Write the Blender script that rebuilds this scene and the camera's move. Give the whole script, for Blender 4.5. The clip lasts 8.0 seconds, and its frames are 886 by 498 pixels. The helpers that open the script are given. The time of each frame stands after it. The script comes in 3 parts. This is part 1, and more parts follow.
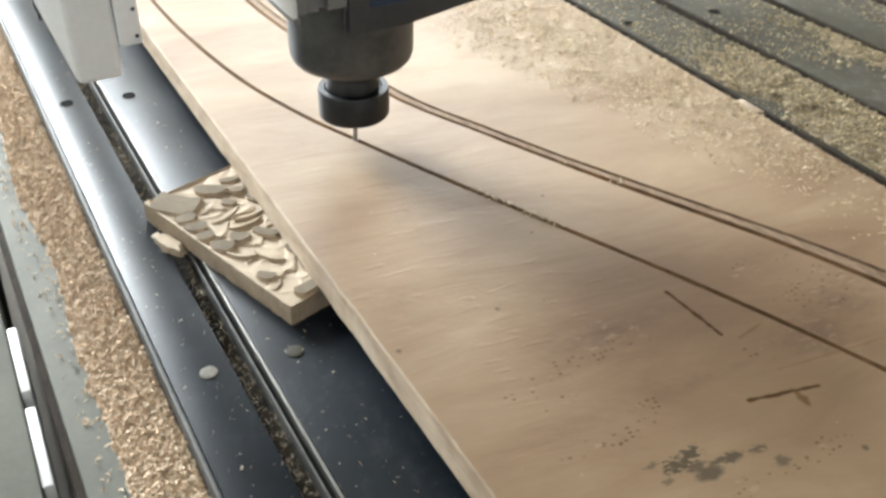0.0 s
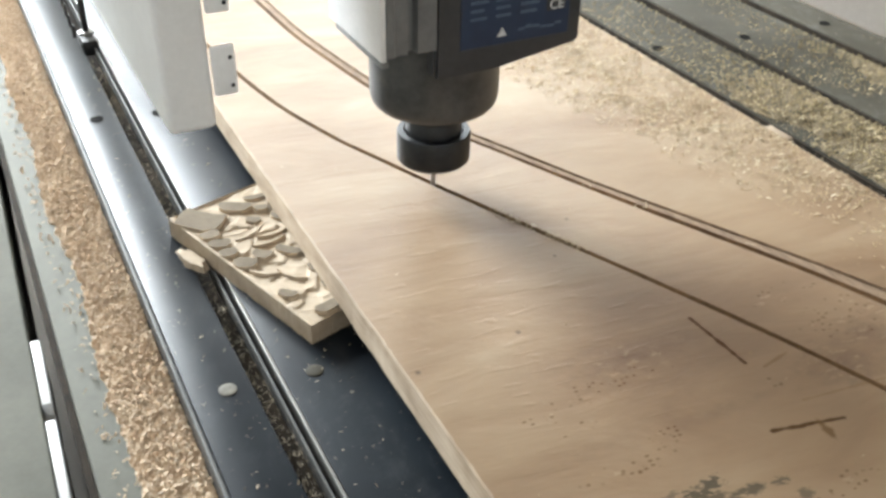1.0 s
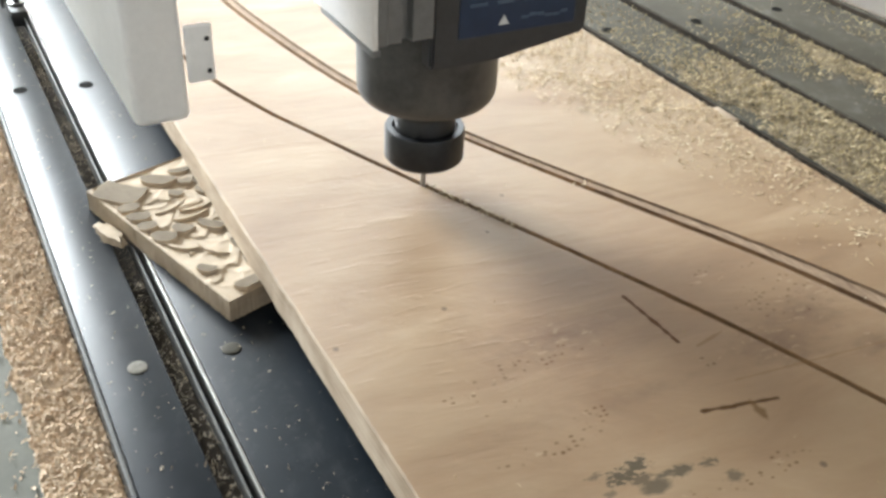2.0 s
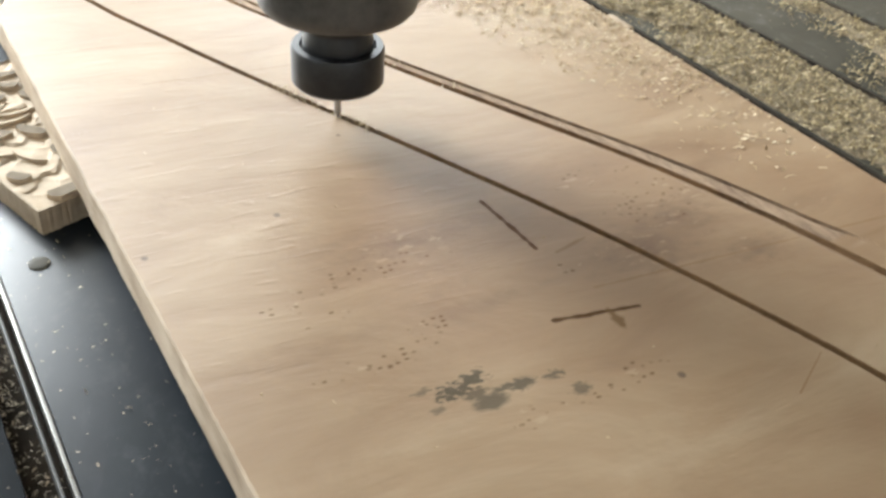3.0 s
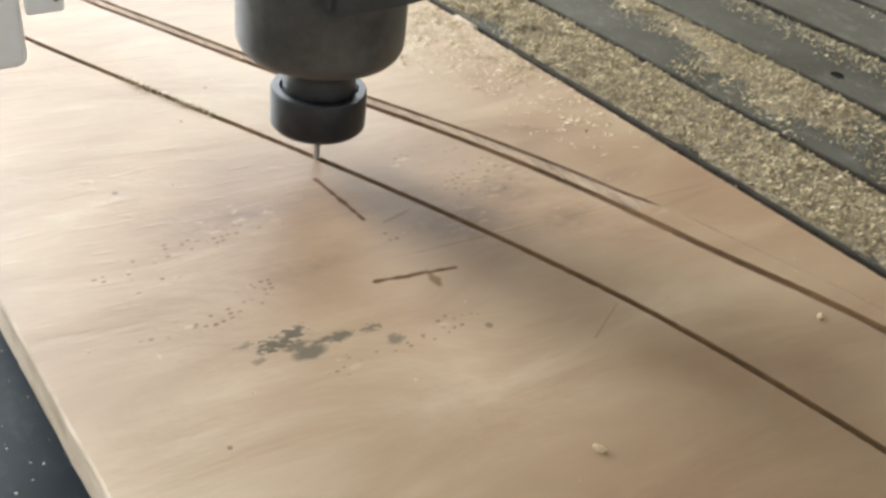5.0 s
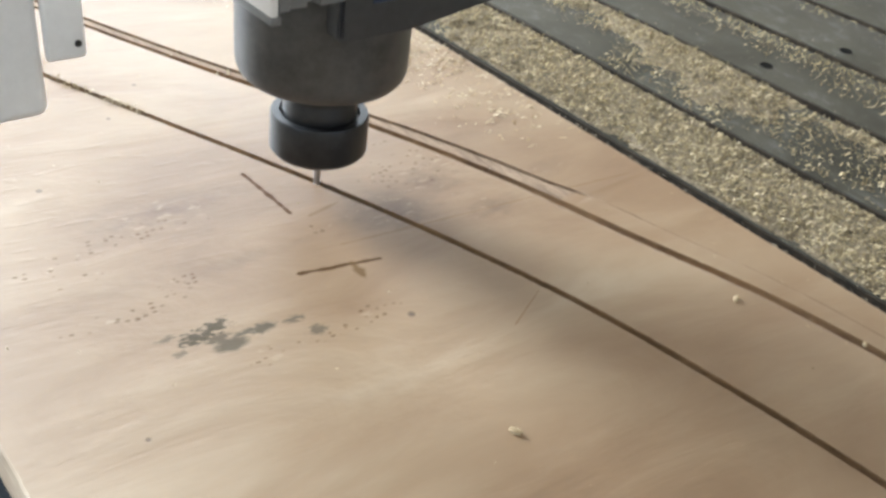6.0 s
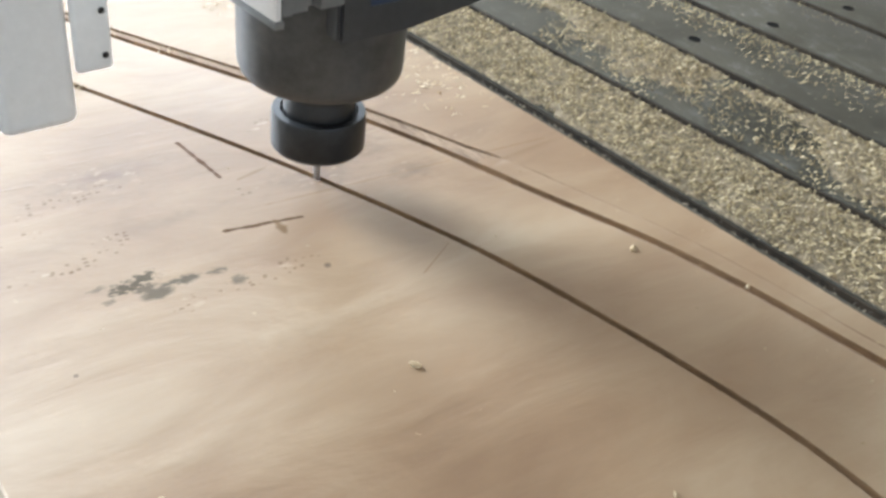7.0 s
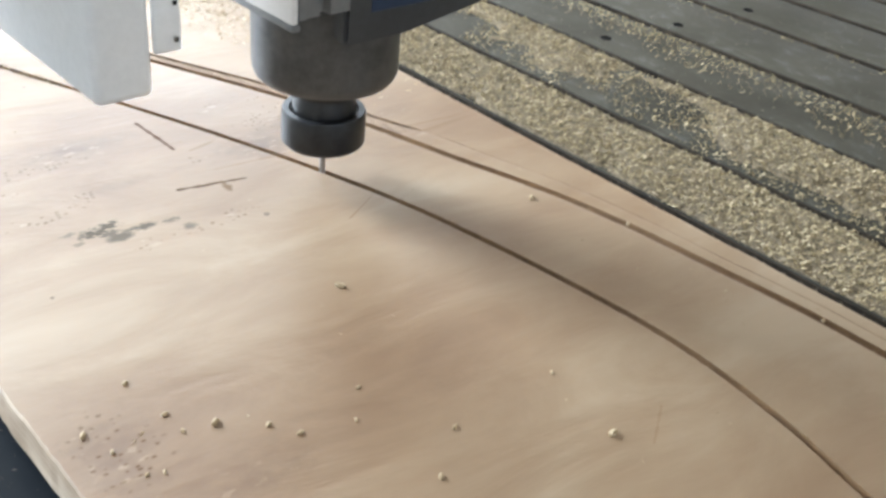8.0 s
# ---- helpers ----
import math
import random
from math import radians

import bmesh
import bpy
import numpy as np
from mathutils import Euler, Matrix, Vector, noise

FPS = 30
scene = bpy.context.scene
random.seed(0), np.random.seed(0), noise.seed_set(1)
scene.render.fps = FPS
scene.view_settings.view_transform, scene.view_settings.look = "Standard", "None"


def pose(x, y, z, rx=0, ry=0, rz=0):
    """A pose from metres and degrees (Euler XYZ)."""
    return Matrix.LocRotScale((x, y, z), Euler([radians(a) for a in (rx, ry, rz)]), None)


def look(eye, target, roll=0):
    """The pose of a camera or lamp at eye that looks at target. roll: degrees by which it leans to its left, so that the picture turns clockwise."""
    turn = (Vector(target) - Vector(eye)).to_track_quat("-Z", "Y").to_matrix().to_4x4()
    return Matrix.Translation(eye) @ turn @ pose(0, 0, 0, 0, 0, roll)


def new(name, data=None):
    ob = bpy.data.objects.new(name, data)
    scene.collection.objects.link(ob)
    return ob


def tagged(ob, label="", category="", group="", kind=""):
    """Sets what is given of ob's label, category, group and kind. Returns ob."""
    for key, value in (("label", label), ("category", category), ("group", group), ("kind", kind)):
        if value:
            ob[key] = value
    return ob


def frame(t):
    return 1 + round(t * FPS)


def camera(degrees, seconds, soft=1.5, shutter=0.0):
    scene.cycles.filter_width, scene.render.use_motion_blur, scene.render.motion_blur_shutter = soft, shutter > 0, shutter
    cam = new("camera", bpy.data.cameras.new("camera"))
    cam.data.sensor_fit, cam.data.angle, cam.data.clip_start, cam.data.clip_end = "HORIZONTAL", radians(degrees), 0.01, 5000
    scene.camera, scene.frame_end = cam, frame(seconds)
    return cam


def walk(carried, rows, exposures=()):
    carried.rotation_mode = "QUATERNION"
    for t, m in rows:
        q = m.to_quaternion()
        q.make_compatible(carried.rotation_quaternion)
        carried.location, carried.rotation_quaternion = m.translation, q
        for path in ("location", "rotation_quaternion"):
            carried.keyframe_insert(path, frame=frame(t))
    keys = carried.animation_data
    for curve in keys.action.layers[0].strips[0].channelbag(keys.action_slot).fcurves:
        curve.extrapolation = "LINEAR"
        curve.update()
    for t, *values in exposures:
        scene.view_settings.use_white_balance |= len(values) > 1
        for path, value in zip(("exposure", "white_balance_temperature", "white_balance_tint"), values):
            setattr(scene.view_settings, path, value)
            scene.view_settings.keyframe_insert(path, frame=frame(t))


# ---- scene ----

# ---------------------------------------------------------------- camera
FOV = 49.38
cam = camera(FOV, 8.0, soft=3.0)
# seconds, eye x y z, tilt from straight down, lean, turn
ROWS = [
    (0, 0.0055, 0.0028, 0.3771, 54.55, 1.12, -29.54),
    (0.5, 0.0050, 0.0035, 0.3771, 55.60, 1.19, -28.60),
    (1, 0.0093, 0.0030, 0.3758, 55.79, 1.07, -27.52),
    (1.2, 0.0097, 0.0014, 0.3728, 56.04, 1.32, -27.52),
    (2.3, 0.0609, 0.0073, 0.3336, 54.81, 4.07, -31.39),
    (2.5, 0.0803, 0.0188, 0.3185, 53.47, 5.01, -32.53),
    (3, 0.0998, 0.0020, 0.3009, 53.31, 4.87, -33.92),
    (3.5, 0.1044, -0.0158, 0.2969, 53.08, 5.48, -36.32),
    (4, 0.1056, -0.0306, 0.3010, 53.26, 6.86, -38.48),
    (4.5, 0.1051, -0.0400, 0.3006, 54.53, 7.70, -40.06),
    (5.8, 0.1165, -0.0653, 0.3056, 55.50, 7.04, -42.07),
    (6, 0.1178, -0.0678, 0.3055, 55.33, 7.93, -43.47),
    (6.5, 0.1185, -0.0975, 0.3087, 54.83, 9.13, -45.68),
    (7, 0.1195, -0.1211, 0.3166, 54.84, 7.44, -44.49),
    (7.5, 0.1133, -0.1450, 0.3149, 55.67, 7.06, -44.98),
    (8, 0.0774, -0.2113, 0.3238, 57.25, 6.40, -46.20),
]
walk(cam, [(t, pose(x, y, z, rx, 0, yaw) @ pose(0, 0, 0, 0, 0, lean)) for t, x, y, z, rx, lean, yaw in ROWS],
     exposures=[(0.0, 0.0, 6450, 10), (1.0, 0.04, 6400, 10), (2.5, 0.02, 6450, 10), (3.5, 0.0, 6550, 10), (4.5, 0.0, 6450, 10),
                (6.0, 0.08, 6050, 10), (7.0, 0.17, 5900, 10), (8.0, 0.2, 5850, 10)])

# ---------------------------------------------------------------- world and light
world = bpy.data.worlds.new("sky")
scene.world = world
world.use_nodes = True
wn = world.node_tree.nodes
sky = wn.new("ShaderNodeTexSky")
sky.sky_type, sky.sun_disc, sky.sun_elevation, sky.sun_rotation = "NISHITA", False, radians(42), radians(-8)
world.node_tree.links.new(sky.outputs[0], wn["Background"].inputs[0])
wn["Background"].inputs[1].default_value = 0.12

TOP = 0.0356          # top face of the plywood sheet; the bed's surface is z = 0
UNDER = 0.0176        # underside of the sheet
FLOOR_Z = -0.82
NORTH, SOUTH, WEST, EAST, ROOF = 6.0, -4.0, -3.6, 5.6, 3.8


def daylight_or_fill(name, place, target, w, h, watts, color):
    lamp = bpy.data.lights.new(name, "AREA")
    lamp.shape, lamp.size, lamp.size_y, lamp.energy, lamp.color = "RECTANGLE", w, h, watts, color
    ob = new(name, lamp)
    ob.matrix_world = look(place, target)
    return ob


# daylight in the high north doorway; added fill lamps northeast, west and south
daylight_or_fill("daylight_north", (-1.25, NORTH + 0.08, 2.45), (-1.25, 0, 2.45), 2.3, 2.1, 1690, (0.90, 0.97, 1.0))
daylight_or_fill("fill_northeast", (3.3, NORTH + 0.08, 2.0), (3.3, 0, 2.0), 3.2, 2.2, 235, (0.94, 0.99, 1.0))
daylight_or_fill("fill_west", (WEST - 0.08, 0.0, 1.5), (0, 0.0, 1.5), 2.6, 2.0, 16, (0.96, 0.98, 1.0))
daylight_or_fill("fill_south", (0.3, SOUTH - 0.08, 1.6), (0.3, 0, 1.6), 3.4, 2.0, 14, (0.97, 0.985, 1.0))

# ---------------------------------------------------------------- materials


def tree(name):
    m = bpy.data.materials.new(name)
    m.use_nodes = True
    nt = m.node_tree
    return m, nt, nt.nodes["Principled BSDF"]


def val(nt, kind, a, b=None, c=None, clamp=False):
    n = nt.nodes.new("ShaderNodeMath")
    n.operation, n.use_clamp = kind, clamp
    for k, v in enumerate((a, b, c)):
        if v is None:
            continue
        if isinstance(v, (int, float)):
            n.inputs[k].default_value = v
        else:
            nt.links.new(v, n.inputs[k])
    return n.outputs[0]


def coords(nt, scale=(1, 1, 1), turn=0.0, kind="Object"):
    out = nt.nodes.new("ShaderNodeTexCoord").outputs[kind]
    for turned, sized in (((0, 0, turn), (1, 1, 1)), ((0, 0, 0), scale)):
        mp = nt.nodes.new("ShaderNodeMapping")
        mp.inputs["Scale"].default_value = sized
        mp.inputs["Rotation"].default_value = turned
        nt.links.new(out, mp.inputs[0])
        out = mp.outputs[0]
    return out


def noise_tex(nt, vec, scale, detail=4.0, rough=0.55, distort=0.0):
    n = nt.nodes.new("ShaderNodeTexNoise")
    n.inputs["Scale"].default_value, n.inputs["Detail"].default_value = scale, detail
    n.inputs["Roughness"].default_value, n.inputs["Distortion"].default_value = rough, distort
    nt.links.new(vec, n.inputs["Vector"])
    return n.outputs["Fac"]


def ramp(nt, fac, stops):
    r = nt.nodes.new("ShaderNodeValToRGB")
    e = r.color_ramp.elements
    while len(e) < len(stops):
        e.new(0.5)
    for k, (p, c) in enumerate(stops):
        e[k].position = p
        e[k].color = (*c, 1) if len(c) == 3 else c
    nt.links.new(fac, r.inputs[0])
    return r.outputs[0]


def mix(nt, fac, a, b, kind="MIX"):
    n = nt.nodes.new("ShaderNodeMix")
    n.data_type, n.blend_type = "RGBA", kind
    for sock, v in ((n.inputs[0], fac), (n.inputs[6], a), (n.inputs[7], b)):
        if isinstance(v, (int, float)):
            sock.default_value = v
        elif isinstance(v, tuple):
            sock.default_value = (*v, 1)
        else:
            nt.links.new(v, sock)
    return n.outputs[2]


def bump(nt, bsdf, height, strength, distance):
    b = nt.nodes.new("ShaderNodeBump")
    b.inputs["Strength"].default_value, b.inputs["Distance"].default_value = strength, distance
    nt.links.new(height, b.inputs["Height"])
    nt.links.new(b.outputs[0], bsdf.inputs["Normal"])


def smooth(nt, v, lo, hi):
    n = nt.nodes.new("ShaderNodeMapRange")
    n.interpolation_type = "SMOOTHSTEP"
    for k, x in ((1, lo), (2, hi), (3, 0.0), (4, 1.0)):
        n.inputs[k].default_value = x
    nt.links.new(v, n.inputs[0])
    return n.outputs[0]


def surface(name, dark, light, scale, rough, metal=0.0, bump_mm=0.05, fine=6.0, rough_var=0.12, spec=0.5, stretch=(1, 1, 1), kind="Object"):
    """A surface with broad stains and fine grain between two colours."""
    m, nt, b = tree(name)
    v = coords(nt, stretch, kind=kind)
    broad = noise_tex(nt, v, scale, 5)
    grain = noise_tex(nt, v, scale * fine, 6, 0.7)
    f = val(nt, "ADD", val(nt, "MULTIPLY", broad, 0.6), val(nt, "MULTIPLY", grain, 0.4))
    nt.links.new(ramp(nt, f, [(0.36, dark), (0.64, light)]), b.inputs["Base Color"])
    nt.links.new(val(nt, "ADD", val(nt, "MULTIPLY", grain, rough_var), rough - rough_var / 2), b.inputs["Roughness"])
    b.inputs["Metallic"].default_value = metal
    b.inputs["Specular IOR Level"].default_value = spec
    bump(nt, b, grain, 0.5, bump_mm / 1000)
    return m


def segment_mask(nt, vec, p, q, width, wob):
    """1 along a narrow mark from p to q on the sheet, with a ragged outline."""
    p, q = Vector((*p, 0)), Vector((*q, 0))
    d = q - p
    sub = nt.nodes.new("ShaderNodeVectorMath")
    sub.operation = "SUBTRACT"
    nt.links.new(vec, sub.inputs[0])
    sub.inputs[1].default_value = p
    sep = nt.nodes.new("ShaderNodeSeparateXYZ")
    nt.links.new(sub.outputs[0], sep.inputs[0])
    x, y = sep.outputs[0], sep.outputs[1]
    along = val(nt, "DIVIDE", val(nt, "ADD", val(nt, "MULTIPLY", x, d.x), val(nt, "MULTIPLY", y, d.y)), d.length_squared)
    side = val(nt, "ABSOLUTE", val(nt, "DIVIDE", val(nt, "SUBTRACT", val(nt, "MULTIPLY", x, d.y), val(nt, "MULTIPLY", y, d.x)), d.length))
    over = val(nt, "MULTIPLY", val(nt, "MAXIMUM", val(nt, "SUBTRACT", val(nt, "ABSOLUTE", val(nt, "SUBTRACT", along, 0.5)), 0.5), 0.0), d.length)
    dist = val(nt, "ADD", val(nt, "ADD", side, over), val(nt, "MULTIPLY", val(nt, "SUBTRACT", wob, 0.5), width * 1.6))
    return val(nt, "SUBTRACT", 1.0, smooth(nt, dist, width * 0.25, width * 0.8))


def spot_mask(nt, vec, p, rx, ry, wob, ragged, soft=0.55):
    sub = nt.nodes.new("ShaderNodeVectorMath")
    sub.operation = "SUBTRACT"
    nt.links.new(vec, sub.inputs[0])
    sub.inputs[1].default_value = (*p, 0)
    mul = nt.nodes.new("ShaderNodeVectorMath")
    mul.operation = "MULTIPLY"
    nt.links.new(sub.outputs[0], mul.inputs[0])
    mul.inputs[1].default_value = (1 / rx, 1 / ry, 0)
    ln = nt.nodes.new("ShaderNodeVectorMath")
    ln.operation = "LENGTH"
    nt.links.new(mul.outputs[0], ln.inputs[0])
    d = val(nt, "ADD", ln.outputs["Value"], val(nt, "MULTIPLY", val(nt, "SUBTRACT", wob, 0.5), ragged))
    return val(nt, "SUBTRACT", 1.0, smooth(nt, d, soft, 1.15))


def plywood_top():
    m, nt, b = tree("plywood_face")
    flat = coords(nt)
    grain_v = coords(nt, (0.13, 1.0, 1.0), radians(7))
    broad = noise_tex(nt, coords(nt, (0.55, 1, 1)), 5.0, 4, 0.5, 0.6)
    patch = noise_tex(nt, coords(nt, (0.36, 1, 1), radians(7)), 24.0, 5, 0.6, 0.6)
    streak = noise_tex(nt, grain_v, 95.0, 5, 0.65, 0.4)
    fine = noise_tex(nt, grain_v, 520.0, 3, 0.6)
    speck = noise_tex(nt, coords(nt, (0.5, 1, 1)), 230.0, 2, 0.5)
    ragged = noise_tex(nt, coords(nt, (0.55, 1, 1)), 190.0, 4, 0.65)
    f = val(nt, "ADD", val(nt, "MULTIPLY", broad, 0.62), val(nt, "ADD", val(nt, "MULTIPLY", patch, 0.30), val(nt, "MULTIPLY", streak, 0.08)))
    col = ramp(nt, f, [(0.38, (0.182, 0.106, 0.052)), (0.45, (0.230, 0.146, 0.078)), (0.53, (0.278, 0.190, 0.110)), (0.61, (0.340, 0.252, 0.162))])
    col = mix(nt, val(nt, "MULTIPLY", smooth(nt, fine, 0.55, 0.75), 0.08), col, (0.22, 0.14, 0.08))
    # fuzzy brown patches where the veneer is bruised
    bruise = None
    for p, rx, ry, k in (((0.287, 0.310), 0.050, 0.014, 0.8), ((0.250, 0.320), 0.028, 0.010, 0.35), ((0.420, 0.270), 0.034, 0.022, 0.95), ((0.385, 0.256), 0.034, 0.024, 0.95),
                         ((0.435, 0.232), 0.024, 0.014, 0.85), ((0.495, 0.250), 0.030, 0.012, 0.45), ((0.475, 0.300), 0.045, 0.016, 0.3), ((0.300, 0.256), 0.055, 0.008, 0.35),
                         ((0.190, 0.060), 0.022, 0.034, 0.7), ((0.225, 0.020), 0.040, 0.022, 0.45), ((0.235, 0.262), 0.050, 0.012, 0.3)):
        s = val(nt, "MULTIPLY", spot_mask(nt, flat, p, rx, ry, ragged, 1.8, -0.5), k)
        bruise = s if bruise is None else val(nt, "MAXIMUM", bruise, s)
    col = mix(nt, bruise, col, (0.11, 0.056, 0.024))
    # clusters of small pits along the grain
    worn = None
    for p, rx, ry in (((0.262, 0.298), 0.050, 0.010), ((0.214, 0.290), 0.014, 0.010), ((0.236, 0.246), 0.036, 0.008), ((0.228, 0.279), 0.020, 0.006),
                      ((0.268, 0.254), 0.014, 0.008), ((0.425, 0.285), 0.045, 0.020), ((0.315, 0.193), 0.030, 0.009), ((0.276, 0.192), 0.014, 0.007), ((0.192, 0.066), 0.022, 0.030),
                      ((0.400, 0.318), 0.030, 0.010), ((0.350, 0.262), 0.018, 0.008)):
        s = spot_mask(nt, flat, p, rx, ry, ragged, 1.2, 0.2)
        worn = s if worn is None else val(nt, "MAXIMUM", worn, s)
    dots = nt.nodes.new("ShaderNodeTexVoronoi")
    dots.inputs["Scale"].default_value = 430.0
    nt.links.new(coords(nt, (0.6, 1, 1), radians(7)), dots.inputs["Vector"])
    sep_dots = nt.nodes.new("ShaderNodeSeparateColor")
    nt.links.new(dots.outputs["Color"], sep_dots.inputs[0])
    pits = val(nt, "MULTIPLY", val(nt, "SUBTRACT", 1.0, smooth(nt, dots.outputs["Distance"], 0.20, 0.42)), smooth(nt, sep_dots.outputs[0], 0.62, 0.70))
    pits = val(nt, "MULTIPLY", pits, smooth(nt, worn, 0.15, 0.5))
    col = mix(nt, val(nt, "MULTIPLY", pits, 0.6), col, (0.085, 0.048, 0.022))
    flecks = val(nt, "MULTIPLY", smooth(nt, speck, 0.60, 0.68), smooth(nt, val(nt, "MAXIMUM", bruise, val(nt, "MULTIPLY", worn, 0.5)), 0.12, 0.35))
    col = mix(nt, val(nt, "MULTIPLY", flecks, 0.22), col, (0.46, 0.36, 0.24))
    # grey-green mould stain, one soft blot with broken streaks about it
    shred = noise_tex(nt, coords(nt, (0.6, 1.3, 1), radians(14)), 420.0, 4, 0.6)
    stain = None
    for p, rx, ry, k, rag in (((0.2652, 0.2060), 0.0085, 0.0048, 0.85, 1.0), ((0.2655, 0.2195), 0.0055, 0.0042, 0.95, 4.6), ((0.2555, 0.2170), 0.0078, 0.0042, 0.95, 4.6), ((0.2620, 0.2120), 0.0070, 0.0030, 0.8, 3.4),
                              ((0.2815, 0.2085), 0.0062, 0.0034, 0.9, 2.6), ((0.2755, 0.2100), 0.0080, 0.0018, 0.85, 2.4), ((0.2960, 0.2072), 0.0048, 0.0024, 0.75, 4.2),
                              ((0.3004, 0.1957), 0.0045, 0.0036, 0.7, 3.6), ((0.2443, 0.2111), 0.0034, 0.0018, 0.6, 2.6), ((0.2441, 0.2222), 0.0040, 0.0020, 0.6, 4.0)):
        s = val(nt, "MULTIPLY", spot_mask(nt, flat, p, rx, ry, shred, rag), k)
        stain = s if stain is None else val(nt, "MAXIMUM", stain, s)
    col = mix(nt, val(nt, "MULTIPLY", stain, 0.9), col, (0.072, 0.067, 0.052))
    # gouges and pencil lines; bruised wood has no shine
    dull = val(nt, "MAXIMUM", stain, val(nt, "MULTIPLY", pits, 0.8))
    for p, q, w, k, c in (((0.336, 0.323), (0.338, 0.279), 0.0022, 0.95, (0.07, 0.036, 0.016)), ((0.315, 0.2335), (0.355, 0.2245), 0.0022, 0.95, (0.07, 0.038, 0.016)),
                          ((0.341, 0.228), (0.340, 0.217), 0.0040, 0.75, (0.12, 0.07, 0.028)), ((0.345, 0.2435), (0.53, 0.221), 0.0012, 0.5, (0.2, 0.12, 0.06)),
                          ((0.224, 0.507), (0.345, 0.493), 0.0011, 0.42, (0.22, 0.14, 0.08)), ((0.378, 0.153), (0.405, 0.166), 0.0007, 0.55, (0.2, 0.12, 0.06)),
                          ((0.365, 0.276), (0.345, 0.272), 0.0016, 0.6, (0.17, 0.1, 0.045)), ((0.395, -0.055), (0.372, -0.068), 0.0012, 0.3, (0.2, 0.12, 0.06))):
        s = val(nt, "MULTIPLY", segment_mask(nt, flat, p, q, w, ragged), k)
        col = mix(nt, s, col, c)
        dull = val(nt, "MAXIMUM", dull, s)
    for p, r in (((0.241, 0.355), 0.0018), ((0.176, 0.349), 0.0018), ((0.342, 0.183), 0.002), ((0.30, 0.41), 0.0014), ((0.33, 0.443), 0.0016), ((0.214, 0.175), 0.0012)):
        col = mix(nt, val(nt, "MULTIPLY", spot_mask(nt, flat, p, r, r, ragged, 0.5), 0.85), col, (0.08, 0.045, 0.02))
    nt.links.new(col, b.inputs["Base Color"])
    nt.links.new(val(nt, "ADD", val(nt, "ADD", val(nt, "MULTIPLY", streak, 0.14), val(nt, "MULTIPLY", broad, 0.14)), 0.38), b.inputs["Roughness"])
    nt.links.new(val(nt, "MULTIPLY", val(nt, "SUBTRACT", 1.0, dull), 0.60), b.inputs["Specular IOR Level"])
    ripple = smooth(nt, noise_tex(nt, coords(nt, (0.16, 1.0, 1.0), radians(5)), 170.0, 2, 0.5, 0.8), 0.56, 0.70)
    ripple = val(nt, "MULTIPLY", ripple, spot_mask(nt, flat, (0.23, 0.46), 0.17, 0.24, broad, 1.2, 0.3))
    h = val(nt, "ADD", val(nt, "MULTIPLY", ripple, 0.20), val(nt, "MULTIPLY", patch, 1.5))
    h = val(nt, "ADD", h, val(nt, "ADD", val(nt, "MULTIPLY", streak, 0.30), val(nt, "MULTIPLY", fine, 0.04)))
    b.inputs["IOR"].default_value = 1.55
    bump(nt, b, h, 0.55, 0.0011)
    return m


def plywood_edge():
    m, nt, b = tree("plywood_edge")
    v = coords(nt)
    sep = nt.nodes.new("ShaderNodeSeparateXYZ")
    nt.links.new(v, sep.inputs[0])
    wob = noise_tex(nt, coords(nt, (1, 1, 1)), 40.0, 4)
    z = val(nt, "ADD", sep.outputs[2], val(nt, "MULTIPLY", wob, 0.0012))
    ply = val(nt, "SINE", val(nt, "MULTIPLY", z, 2 * math.pi / 0.0036))
    blot = noise_tex(nt, coords(nt, (1, 0.35, 1)), 70.0, 5)
    f = val(nt, "ADD", val(nt, "MULTIPLY", ply, 0.03), blot)
    nt.links.new(ramp(nt, f, [(0.25, (0.20, 0.145, 0.095)), (0.5, (0.36, 0.28, 0.20)), (0.7, (0.46, 0.375, 0.285))]), b.inputs["Base Color"])
    b.inputs["Roughness"].default_value = 0.75
    bump(nt, b, f, 0.5, 0.0008)
    return m


def chip_material(name, stops):
    m, nt, b = tree(name)
    geo = nt.nodes.new("ShaderNodeNewGeometry")
    f = val(nt, "ADD", val(nt, "MULTIPLY", geo.outputs["Random Per Island"], 0.75), val(nt, "MULTIPLY", noise_tex(nt, coords(nt), 30.0, 4), 0.25))
    nt.links.new(ramp(nt, f, [(p, c) for p, c in zip((0.1, 0.4, 0.7, 0.95), stops)]), b.inputs["Base Color"])
    b.inputs["Roughness"].default_value = 0.8
    b.inputs["Specular IOR Level"].default_value = 0.25
    return m


